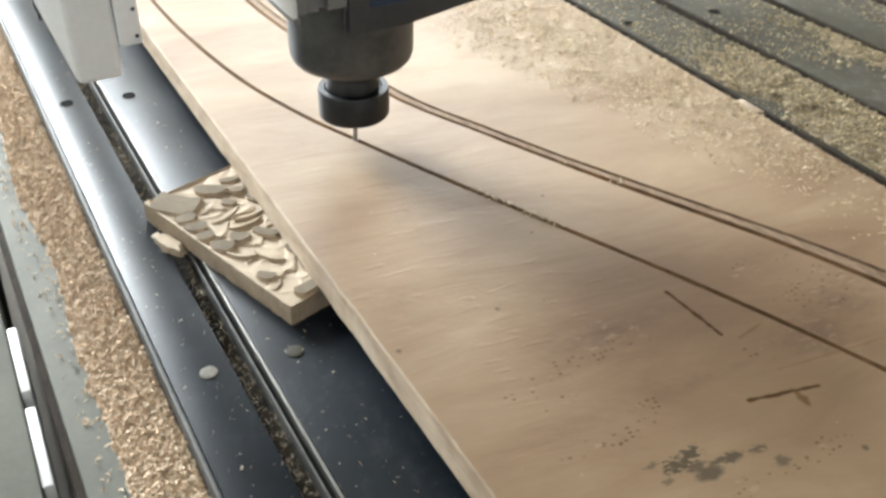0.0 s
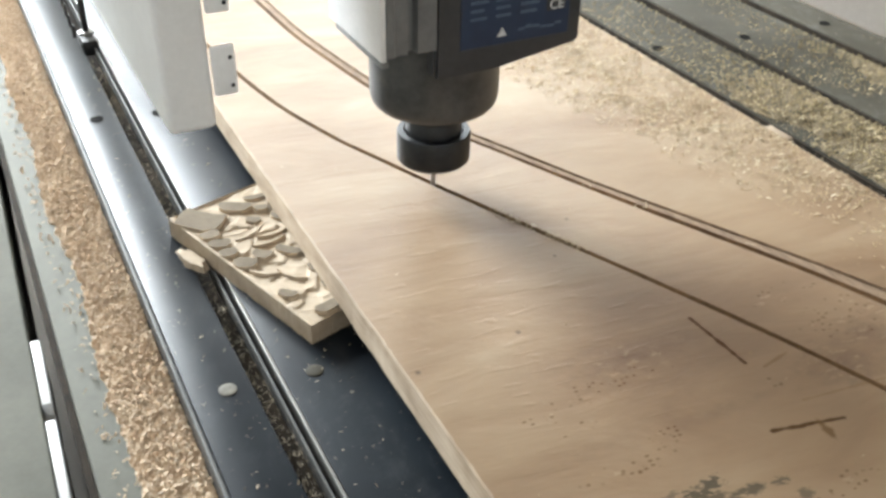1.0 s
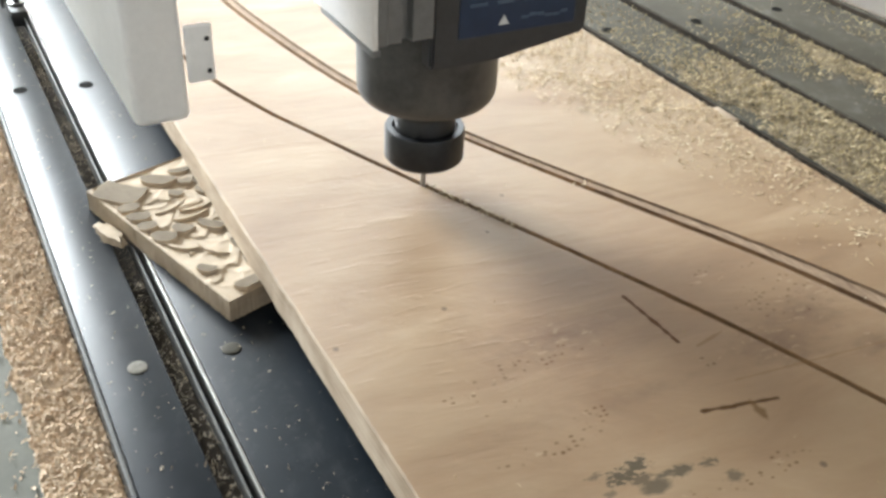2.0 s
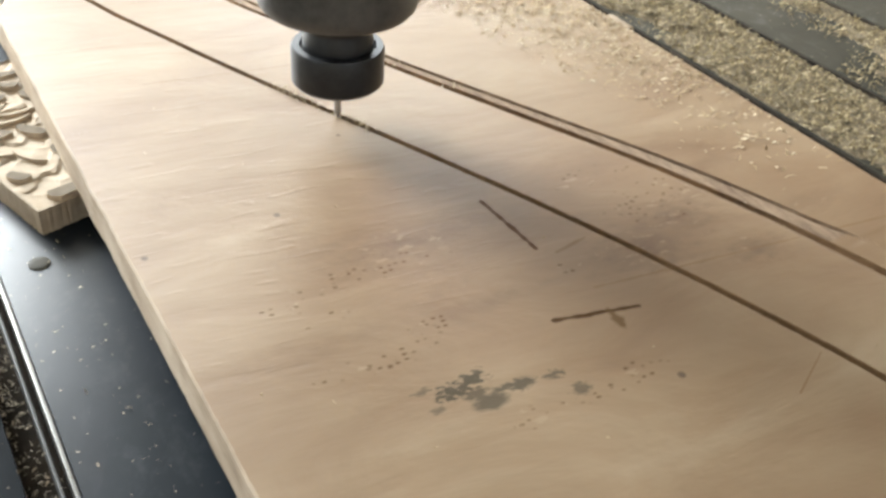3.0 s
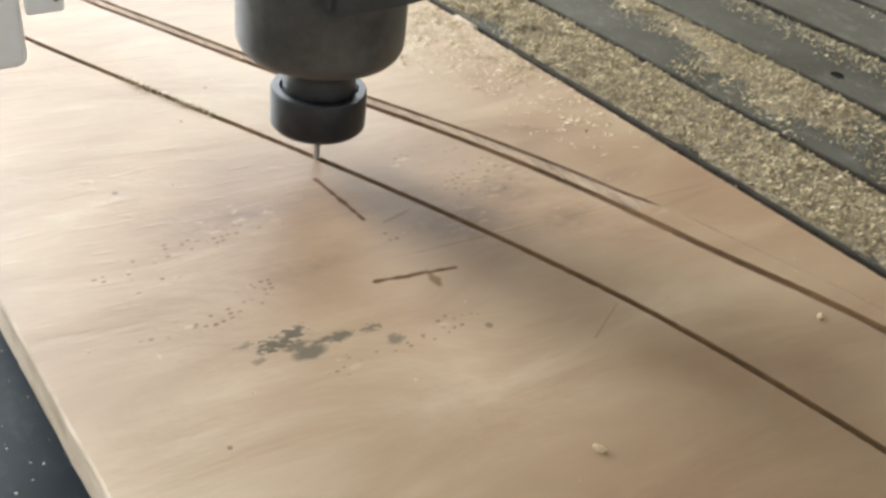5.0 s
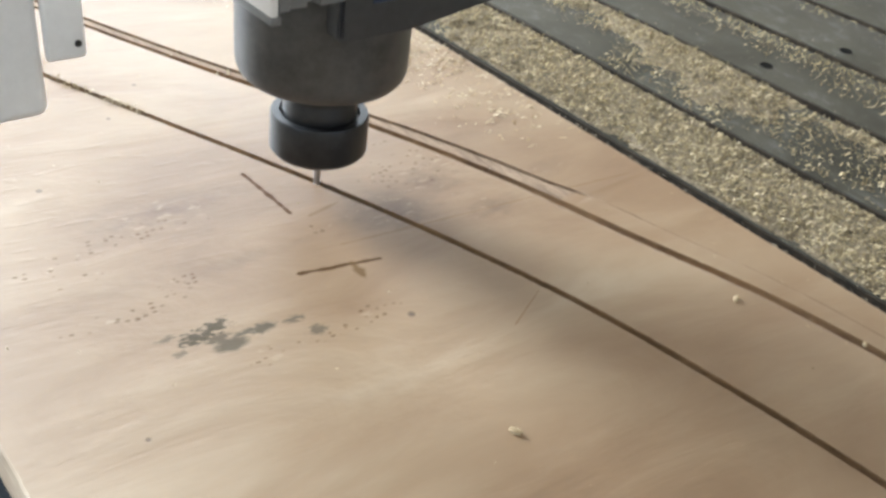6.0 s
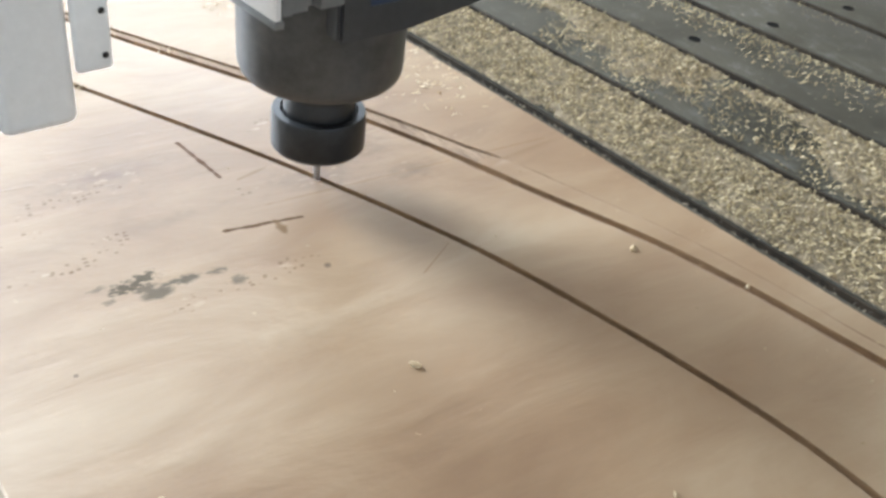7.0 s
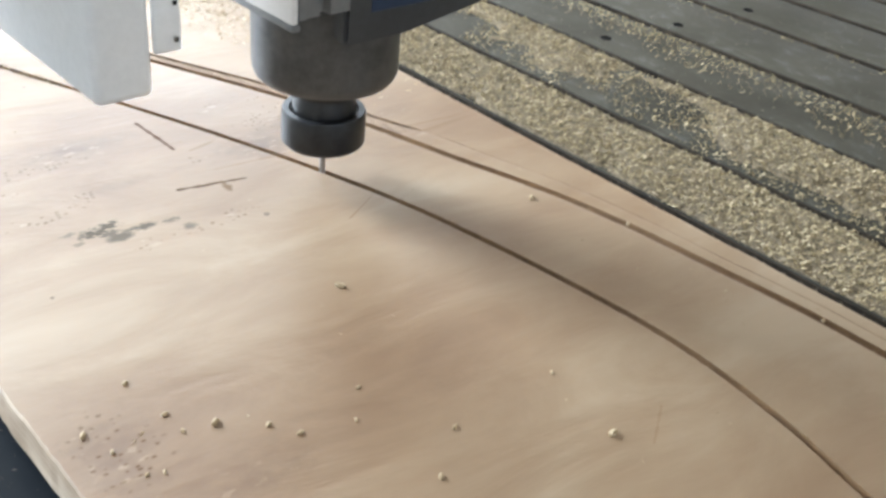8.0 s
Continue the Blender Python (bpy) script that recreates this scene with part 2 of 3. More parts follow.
def bed_material(name, dark, light, rough, dust):
    """Slick phenolic sheet with wiped dust, scratches and specks of sawdust."""
    m, nt, b = tree(name)
    v = coords(nt)
    broad = noise_tex(nt, v, 9.0, 5, 0.6, 0.5)
    smear = noise_tex(nt, coords(nt, (1, 0.6, 1), radians(14)), 70.0, 6, 0.75, 0.3)
    speck = noise_tex(nt, v, 330.0, 2, 0.5)
    base = ramp(nt, broad, [(0.35, dark), (0.65, light)])
    film = val(nt, "MULTIPLY", val(nt, "MULTIPLY", smooth(nt, smear, 0.46, 0.74), smooth(nt, broad, 0.36, 0.64)), dust)
    col = mix(nt, film, base, (0.29, 0.30, 0.30))
    dots = val(nt, "MULTIPLY", smooth(nt, speck, 0.70, 0.76), 0.7)
    col = mix(nt, dots, col, (0.5, 0.42, 0.31))
    nt.links.new(col, b.inputs["Base Color"])
    nt.links.new(val(nt, "ADD", val(nt, "MULTIPLY", film, 0.5), val(nt, "ADD", val(nt, "MULTIPLY", dots, 0.3), val(nt, "ADD", rough, val(nt, "MULTIPLY", broad, 0.1)))), b.inputs["Roughness"])
    b.inputs["Specular IOR Level"].default_value = 0.19
    bump(nt, b, val(nt, "ADD", smear, dots), 0.25, 0.0003)
    return m


def dust_material(name, stops):
    m, nt, b = tree(name)
    v = coords(nt)
    clump, grain = noise_tex(nt, v, 160.0, 4, 0.65), noise_tex(nt, v, 620.0, 3, 0.7)
    f = val(nt, "ADD", val(nt, "MULTIPLY", clump, 0.5), val(nt, "MULTIPLY", grain, 0.5))
    nt.links.new(ramp(nt, f, [(p, c) for p, c in zip((0.32, 0.48, 0.66), stops)]), b.inputs["Base Color"])
    b.inputs["Roughness"].default_value = 0.9
    b.inputs["Specular IOR Level"].default_value = 0.2
    bump(nt, b, f, 0.9, 0.002)
    return m


# mound colours are darkened to paint the shade in gaps between flakes
M_DUST = dust_material("sawdust_gap_shade", ((0.055, 0.045, 0.030), (0.15, 0.118, 0.076), (0.28, 0.225, 0.150)))
M_DUSTP = dust_material("pale_sawdust_gap_shade", ((0.24, 0.155, 0.092), (0.37, 0.265, 0.172), (0.50, 0.38, 0.265)))
M_PLY, M_EDGE = plywood_top(), plywood_edge()
M_CHIP = chip_material("wood_shavings", ((0.20, 0.14, 0.075), (0.38, 0.29, 0.172), (0.50, 0.405, 0.265), (0.60, 0.52, 0.385)))
M_CHIPP = chip_material("pink_wood_shavings", ((0.40, 0.28, 0.18), (0.51, 0.38, 0.262), (0.60, 0.475, 0.345), (0.70, 0.60, 0.475)))
M_CHIPB = chip_material("sheet_shavings", ((0.28, 0.19, 0.11), (0.44, 0.335, 0.21), (0.55, 0.445, 0.30), (0.64, 0.555, 0.41)))
M_CHIPR = chip_material("dusty_wood_shavings", ((0.10, 0.080, 0.046), (0.27, 0.212, 0.115), (0.43, 0.345, 0.198), (0.58, 0.495, 0.335)))
M_CHIPD = chip_material("dirty_crumbs", ((0.09, 0.074, 0.055), (0.20, 0.165, 0.12), (0.35, 0.29, 0.21), (0.52, 0.44, 0.33)))
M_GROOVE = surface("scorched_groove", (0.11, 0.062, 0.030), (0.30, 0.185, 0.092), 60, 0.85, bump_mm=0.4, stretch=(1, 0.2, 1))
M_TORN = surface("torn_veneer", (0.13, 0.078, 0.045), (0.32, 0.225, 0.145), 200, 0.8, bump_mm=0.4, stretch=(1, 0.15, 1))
M_BED = bed_material("black_phenolic", (0.0035, 0.0055, 0.0085), (0.008, 0.0115, 0.0155), 0.31, 0.045)
M_BEDG = bed_material("grey_phenolic", (0.036, 0.032, 0.022), (0.060, 0.054, 0.039), 0.66, 0.20)
M_ALU = surface("slot_aluminium", (0.13, 0.125, 0.115), (0.24, 0.235, 0.22), 30, 0.42, 0.8, 0.03, stretch=(1, 0.1, 1))
# dark brown also serves as painted shade on the slot walls
M_SLOT = surface("dusty_steel_and_slot_shade", (0.014, 0.011, 0.008), (0.045, 0.034, 0.023), 40, 0.9, 0.0, spec=0.15)
M_FRAME = surface("frame_grey_paint", (0.100, 0.100, 0.084), (0.140, 0.140, 0.118), 14, 0.72, 0.0, 0.05, 12, spec=0.15)
M_WHITE = surface("white_powder_coat", (0.66, 0.665, 0.67), (0.78, 0.785, 0.79), 12, 0.38, 0.0, 0.06, 20)
M_BLACK = surface("black_anodised", (0.024, 0.026, 0.030), (0.046, 0.049, 0.054), 18, 0.38, 0.0, 0.04, 10)
M_BOSS = surface("dark_steel", (0.044, 0.046, 0.049), (0.105, 0.106, 0.106), 28, 0.42, 0.45, 0.05, 5)
M_NUT = surface("blackened_steel", (0.018, 0.019, 0.021), (0.038, 0.039, 0.041), 35, 0.36, 0.5, 0.04, 5)
M_NECK = surface("bright_steel", (0.10, 0.10, 0.10), (0.20, 0.20, 0.19), 30, 0.30, 0.8)
M_CARBIDE = surface("carbide", (0.30, 0.30, 0.30), (0.46, 0.45, 0.44), 80, 0.32, 0.7)
M_GREY = surface("grey_extrusion", (0.13, 0.135, 0.14), (0.20, 0.205, 0.21), 20, 0.42, 0.35, 0.03, 8)
M_LABEL = surface("blue_label", (0.008, 0.020, 0.052), (0.014, 0.034, 0.080), 16, 0.4)
M_PRINT = surface("label_print", (0.045, 0.075, 0.13), (0.07, 0.11, 0.17), 60, 0.5)
M_PRINTW = surface("white_print", (0.50, 0.52, 0.54), (0.65, 0.67, 0.69), 60, 0.5)
M_CARVE = surface("carved_wood", (0.32, 0.25, 0.172), (0.46, 0.375, 0.275), 45, 0.78, 0.0, 0.5, 5, stretch=(1, 0.4, 1))
M_CARVETOP = surface("carved_panel_face", (0.135, 0.110, 0.080), (0.215, 0.178, 0.132), 50, 0.8, 0.0, 0.15, 5, spec=0.1)
M_FLOOR = surface("concrete", (0.20, 0.18, 0.155), (0.32, 0.29, 0.25), 3, 0.8, 0.0, 0.4, 14)
# cream tone chosen so that the unseen walls bounce warm fill
M_WALL = surface("wall_plaster", (0.43, 0.395, 0.345), (0.53, 0.49, 0.43), 2, 0.9, 0.0, 0.3, 16)
M_SLUG = surface("filler", (0.13, 0.125, 0.11), (0.24, 0.23, 0.20), 120, 0.85, spec=0.1)
M_STRIP = surface("dull_edging", (0.05, 0.05, 0.048), (0.10, 0.098, 0.092), 40, 0.6, 0.2, 0.03, 8, spec=0.3)
M_HOLE = surface("hole_shade", (0.004, 0.004, 0.004), (0.012, 0.011, 0.010), 90, 0.9, spec=0.05)
M_RUST = surface("screw_steel", (0.02, 0.02, 0.02), (0.05, 0.045, 0.04), 90, 0.5, 0.6)

# ---------------------------------------------------------------- building helpers


def part(name, bm, material, parent=None, label="", sharp=35):
    me = bpy.data.meshes.new(name)
    bm.normal_update()
    for e in bm.edges:
        e.smooth = e.is_manifold and len(e.link_faces) == 2 and e.calc_face_angle(0) < radians(sharp)
    for f in bm.faces:
        f.smooth = True
    bm.to_mesh(me)
    bm.free()
    for mt in material if isinstance(material, (list, tuple)) else (material,):
        me.materials.append(mt)
    ob = new(name, me)
    if parent is not None:
        ob.parent = parent
    return tagged(ob, label) if label else ob


def box(x0, x1, y0, y1, z0, z1, r=0.0, seg=2, bm=None):
    bm = bm or bmesh.new()
    g = bmesh.ops.create_cube(bm, size=1)["verts"]
    for v in g:
        v.co = Vector(((x0 + x1) / 2 + v.co.x * (x1 - x0), (y0 + y1) / 2 + v.co.y * (y1 - y0), (z0 + z1) / 2 + v.co.z * (z1 - z0)))
    if r > 0:
        es = list({e for v in g for e in v.link_edges})
        bmesh.ops.bevel(bm, geom=es, offset=r, segments=seg, affect="EDGES", profile=0.5)
    return bm


def lathe(profile, n=64, bm=None):
    """Turned solid about z through (radius, height) pairs, closed at both ends."""
    bm = bm or bmesh.new()
    rings = [[bm.verts.new((r * math.cos(2 * math.pi * k / n), r * math.sin(2 * math.pi * k / n), z)) for k in range(n)] for r, z in profile]
    for a, b in zip(rings, rings[1:]):
        for k in range(n):
            bm.faces.new((a[k], a[(k + 1) % n], b[(k + 1) % n], b[k]))
    bm.faces.new(rings[0][::-1])
    bm.faces.new(rings[-1])
    bmesh.ops.recalc_face_normals(bm, faces=bm.faces)
    return bm


def empty(name, label, category, group="", kind=""):
    return tagged(new(name), label, category, group, kind)


def curve_of(points):
    ys, xs = [p[1] for p in points], [p[0] for p in points]

    def at(y):
        k = max(1, min(len(ys) - 3, int(np.searchsorted(ys, y)) - 1))
        p0, p1, p2, p3 = xs[k - 1], xs[k], xs[k + 1], xs[k + 2]
        y0, y1, y2, y3 = ys[k - 1], ys[k], ys[k + 1], ys[k + 2]
        h = y2 - y1
        m1, m2 = (p2 - p0) / (y2 - y0) * h, (p3 - p1) / (y3 - y1) * h
        s = min(1.0, max(0.0, (y - y1) / h))
        return (2 * s**3 - 3 * s**2 + 1) * p1 + (s**3 - 2 * s**2 + s) * m1 + (-2 * s**3 + 3 * s**2) * p2 + (s**3 - s**2) * m2
    return at


# ---------------------------------------------------------------- the room
def room():
    def slab(name, label, *b):
        return tagged(part(name, box(*b), M_FLOOR if name == "floor" else M_WALL), label, name.split("_")[0], kind="structure")
    slab("floor", "grey worn concrete workshop floor", WEST, EAST, SOUTH, NORTH, FLOOR_Z - 0.15, FLOOR_Z)
    slab("wall_east", "unseen pale plaster wall, added to bounce fill light", EAST, EAST + 0.2, SOUTH, NORTH, FLOOR_Z, ROOF)

    def pierced(name, x0, x1, z0, z1, hole, m, label, category):
        a0, a1, b0, b1 = hole
        bm = bmesh.new()
        for a in ((x0, a0, z0, z1), (a1, x1, z0, z1), (a0, a1, z0, b0), (a0, a1, b1, z1)):
            if a[3] - a[2] > 0.001:
                box(a[0], a[1], 0.0, 0.2, a[2], a[3], bm=bm)
        ob = part(name, bm, M_WALL)
        ob.matrix_world = m
        return tagged(ob, label, category, kind="structure")
    # added walls out of view, each opened for its daylight or fill lamp
    wall = "unseen pale plaster wall with an opening for a daylight or fill lamp"
    pierced("wall_north", WEST, 1.2, FLOOR_Z, ROOF, (-2.4, -0.1, 1.4, 3.5), pose(0, NORTH, 0), wall, "wall")
    pierced("wall_northeast", 1.2, EAST, FLOOR_Z, ROOF, (1.7, 4.9, 0.9, 3.1), pose(0, NORTH, 0), wall, "wall")
    tagged(part("trim", box(-0.73, -0.67, NORTH - 0.04, NORTH + 0.03, 1.4, 3.5, 0.004), M_FRAME), "grey steel post in the wide north opening", "window post", kind="structure")
    pierced("wall_west", SOUTH, NORTH, FLOOR_Z, ROOF, (-1.3, 1.3, 0.5, 2.5), pose(WEST, 0, 0, 0, 0, 90), wall, "wall")
    pierced("wall_south", WEST, EAST, FLOOR_Z, ROOF, (-1.4, 2.0, 0.6, 2.6), pose(0, SOUTH - 0.2, 0), wall, "wall")
    slab("ceiling", "unseen pale ceiling, added to enclose the light", WEST, EAST, SOUTH, NORTH, ROOF, ROOF + 0.2)


room()


# ---------------------------------------------------------------- the machine's bed
SLOTS = (0.115, 0.222, 0.329, 0.436, 0.6075, 0.693, 0.80, 0.907, 1.02, 1.13, 1.24, 1.35)
BED_L, BED_R, BED_S, BED_N = 0.069, 1.46, -0.75, 1.75


def bed():
    ob = empty("machine_bed", "dark phenolic router bed slats with metal slots, dusted with sawdust", "machine bed")
    edges = [BED_L, 0.1035, 0.1216] + [s for x in SLOTS[1:] for s in (x - 0.0065, x + (0.0035 if x == 0.6075 else 0.0080 if x > 0.5 else 0.0065))] + [BED_R]
    for k in range(0, len(edges), 2):
        a, b = edges[k], edges[k + 1]
        part("slat", box(a, b, BED_S, BED_N, -0.0295, 0.0, 0.0007, 2), M_BED if b < 0.5 else M_BEDG, ob)
    part("base_plate", box(BED_L - 0.003, BED_R, BED_S, BED_N, -0.05, -0.0300), M_SLOT, ob, "dark steel plate below the slots")
    part("slot_rail_or_shade", box(0.1193, 0.1212, BED_S, BED_N, -0.012, 0.0006, 0.0003), M_ALU, ob, "bright aluminium lip of the clamping slot")
    part("slot_rail_or_shade", box(0.1148, 0.1162, BED_S, BED_N, -0.014, -0.0020, 0.0003), M_STRIP, ob, "aluminium lip inside the clamping slot")
    # added dark strips hide the lit slot walls, as shade would
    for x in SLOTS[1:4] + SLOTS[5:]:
        part("slot_rail_or_shade", box(x + (0.0060 if x > 0.5 else 0.0046), x + (0.0078 if x > 0.5 else 0.0064), BED_S, BED_N, -0.0295, -0.0010), M_SLOT, ob, "added dark strip standing in for the shade inside the clamping slot")
    part("slot_rail_or_shade", box(0.6088, 0.6108, BED_S, BED_N, -0.0295, -0.0012), M_SLOT, ob, "added dark strip standing in for the shade inside the clamping slot")
    part("edge_strip", box(BED_L - 0.0028, BED_L - 0.0003, BED_S, BED_N, -0.022, -0.0022, 0.0004), M_STRIP, ob, "thin grey edging strip")
    part("side_beam", box(0.010, BED_L - 0.006, BED_S, BED_N, -0.16, -0.0205, 0.002), M_FRAME, ob, "grey painted steel side beam")
    part("rail_guard", box(0.0055, 0.0097, BED_S, BED_N, -0.16, -0.026), M_SLOT, ob, "black guard strip along the side beam")
    for x in (0.30, 1.3):
        for y in (-0.6, 1.6):
            part("leg", box(x - 0.06, x + 0.06, y - 0.06, y + 0.06, FLOOR_Z, -0.05, 0.004), M_FRAME, ob)
    # holes are not cut: matte black rounds carry their inner shade
    for x, y in ((0.137, 0.787), (0.087, 0.796), (0.623, 0.72), (0.724, 0.706), (0.935, 0.311), (1.052, 0.30), (0.833, 0.325), (0.83, 0.70)):
        screw = part("screw_hole", lathe([(0.0056, 0.0002), (0.0056, 0.0007), (0.0045, 0.0007), (0.0040, -0.002), (0.001, -0.002)], 24), M_HOLE, ob, "black disc standing in for the shade of a countersunk hole")
        screw.location = (x, y, 0)
    for x, y in ((0.090, 0.419), (0.140, 0.413)):
        plug = part("plug", lathe([(0.0052, 0.0002), (0.0052, 0.0005), (0.0046, 0.0008), (0.002, 0.0008)], 24), M_SLUG if x < 0.1 else M_BEDG, ob, "pale filled screw hole")
        plug.location = (x, y, 0)
    return ob


bed()


def clamp_stud():
    ob = empty("clamp_stud", "dark steel clamping stud standing in the bed slot", "clamp")
    ob.location = (0.1125, 0.985, 0.0)
    part("slot_nut", box(-0.008, 0.006, -0.022, 0.010, -0.010, 0.005, 0.001), M_RUST, ob)
    part("stud", lathe([(0.0028, 0.004), (0.0032, 0.006), (0.0032, 0.118), (0.0022, 0.120)], 16), M_RUST, ob)
    part("washer", lathe([(0.0075, 0.005), (0.0080, 0.0055), (0.0080, 0.0075), (0.0055, 0.008)], 24), M_ALU, ob, "bright steel washer")
    strap = bmesh.new()
    for k in range(10):
        t = k / 9
        box(-0.014 - 0.005 * math.sin(t * 3), -0.011 - 0.005 * math.sin(t * 3), -0.004, 0.004, 0.004 + t * 0.10, 0.004 + (t + 0.12) * 0.10, bm=strap)
    part("strap", strap, M_RUST, ob, "thin bent dark strap")


clamp_stud()


def side_cover():
    ob = empty("side_cover", "plain light grey painted steel cover along the bed", "machine cover")
    ob.matrix_world = pose(-0.0075, 0.48, 0, 0, 0, -1.5)
    part("panel", box(-0.50, 0.0, -1.2, 1.2, -0.12, -0.0205, 0.002), M_FRAME, ob)
    part("skirt", box(-0.49, -0.010, -1.19, 1.19, FLOOR_Z, -0.1205, 0.0), M_BLACK, ob)
    for y0, y1 in ((0.000, 0.064), (-0.080, -0.015), (-0.160, -0.095)):
        part("guide_block", box(0.0004, 0.0062, y0, y1, -0.060, -0.0235, 0.0008), M_WHITE, ob, "white plastic guide block")


side_cover()

# ---------------------------------------------------------------- plywood sheet with routed grooves
CUT_A = curve_of([(0.37, -0.50), (0.395, -0.25), (0.420, -0.143), (0.431, -0.103), (0.4385, -0.055), (0.4395, -0.0155), (0.4345, 0.04), (0.4255, 0.10), (0.4145, 0.153), (0.3986, 0.2068),
                  (0.3828, 0.2527), (0.3658, 0.2976), (0.3477, 0.3419), (0.3288, 0.3860), (0.3096, 0.4304), (0.2901, 0.4755), (0.2708, 0.5218), (0.2519, 0.5696),
                  (0.235, 0.613), (0.2135, 0.691), (0.199, 0.799), (0.194, 0.904), (0.193, 1.1), (0.195, 1.4)])
CUT_B = curve_of([(0.54, -0.50), (0.528, -0.25), (0.5225, -0.105), (0.522, -0.058), (0.517, 0.0), (0.5115, 0.055), (0.5015, 0.11), (0.4815, 0.178), (0.4625, 0.249), (0.4375, 0.318),
                  (0.405, 0.39), (0.373, 0.46), (0.343, 0.53), (0.308, 0.62), (0.2815, 0.777), (0.2745, 0.863), (0.271, 1.1), (0.272, 1.4)])


def sheet():
    ob = empty("plywood_sheet", "pale brown plywood sheet with routed curved grooves, stains and gouges", "plywood sheet")
    bm = bmesh.new()
    rows = []
    n, y0, y1 = 700, -0.48, 1.35
    for k in range(n + 1):
        y = y0 + (y1 - y0) * k / n
        lx = 0.1697 + 0.0007 * noise.noise((0, y * 40, 0)) + 0.0003 * noise.noise((5, y * 200, 0))
        rx = 0.5445 + 0.0007 * noise.noise((9, y * 40, 0)) + 0.0004 * noise.noise((3, y * 220, 0))
        a, b = CUT_A(y), CUT_B(y)
        j = lambda s, w: w * noise.noise((s, y * 260, s))
        wa, wb = 0.0021, 0.0031 - 0.0010 * min(1.0, max(0.0, (y - 0.42) / 0.12))
        da = 0.0046 + j(1, 0.001)
        second = min(1.0, max(0.0, (y - 0.212) / 0.025))
        low = 0.0002 + 0.0004 * second + j(2, 0.0001)
        # the shallow rebate beside the second cut is narrow on the far part, wide and plain on the near part
        wide = 0.0120 + 0.0075 * min(1.0, max(0.0, y / 0.19))
        out = (0.0095 + 0.0060 * min(1.0, max(0.0, (0.48 - y) / 0.26))) * second + wide * (1 - second)
        cols = [(lx - 0.0014, UNDER), (lx - 0.0003 + j(17, 0.0003), TOP - 0.0008), (lx + 0.0006 + j(18, 0.0006), TOP),
                (a - wa + j(11, 0.0005), TOP), (a - wa * 0.85, TOP - da), (a + wa * 0.85, TOP - da), (a + wa + j(12, 0.0005), TOP),
                (b - wb - 0.0016 + j(13, 0.0006), TOP), (b - wb + j(14, 0.0004), TOP - 0.0003), (b - wb * 0.8, TOP - 0.005), (b + wb * 0.8, TOP - 0.005), (b + wb, TOP - low - 0.0003),
                (b + out - 0.0026 + j(15, 0.0004), TOP - low), (b + out - 0.0022, TOP - low - 0.0032 * second), (b + out - 0.0008, TOP - low - 0.0032 * second), (b + out + j(16, 0.0004), TOP),
                (rx - 0.0006, TOP), (rx, TOP - 0.0006), (rx, UNDER)]
        rows.append([bm.verts.new((x, y, z)) for x, z in cols])
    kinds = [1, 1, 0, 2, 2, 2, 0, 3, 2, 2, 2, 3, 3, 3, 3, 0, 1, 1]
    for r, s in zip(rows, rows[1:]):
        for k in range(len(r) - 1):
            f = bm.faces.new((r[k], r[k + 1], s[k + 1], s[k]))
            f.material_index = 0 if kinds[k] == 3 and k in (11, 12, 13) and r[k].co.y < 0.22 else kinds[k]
        bm.faces.new((r[-1], r[0], s[0], s[-1])).material_index = 1
    for r in (rows[0], rows[-1]):
        bm.faces.new(r).material_index = 1
    bmesh.ops.recalc_face_normals(bm, faces=bm.faces)
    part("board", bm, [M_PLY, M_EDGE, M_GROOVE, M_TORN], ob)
    return ob


sheet()


def batten(x0, x1, y0, y1):
    bm = box(x0, x1, y0, y1, 0.0, UNDER, 0.0008)
    return tagged(part("wooden_batten", bm, M_EDGE), "rough pale wooden batten under the plywood sheet", "batten", "battens under the sheet")


batten(0.20, 0.580, 0.490, 0.516)
batten(0.22, 0.52, -0.30, -0.26)
batten(0.22, 0.52, 1.15, 1.19)


def leaf(bm, cx, cy, length, width, turn, z0, z1, rng, blunt=0.5):
    """A flat-topped carved island: a leaf outline with a stepped rim, blunt or pointed at its ends."""
    pts = []
    for k in range(10):
        t = 2 * math.pi * k / 10
        c, w = math.cos(t), math.sin(t)
        x = math.copysign(abs(c) ** (1.0 - 0.5 * blunt), c) * length * (1 + rng.uniform(-0.10, 0.10))
        y = math.copysign(abs(w) ** (1.0 - 0.4 * blunt), w) * width * (1 + rng.uniform(-0.22, 0.22)) + 0.12 * length * math.cos(t * 2)
        pts.append((cx + x * math.cos(turn) - y * math.sin(turn), cy + x * math.sin(turn) + y * math.cos(turn)))
    top = [bm.verts.new((x, y, z1 + rng.uniform(-0.0001, 0.0001))) for x, y in pts]
    low = [bm.verts.new((cx + (x - cx) * 1.05, cy + (y - cy) * 1.05, z0)) for x, y in pts]
    bm.faces.new(top).material_index = 1
    for k in range(10):
        bm.faces.new((low[k], low[(k + 1) % 10], top[(k + 1) % 10], top[k]))
    return bm


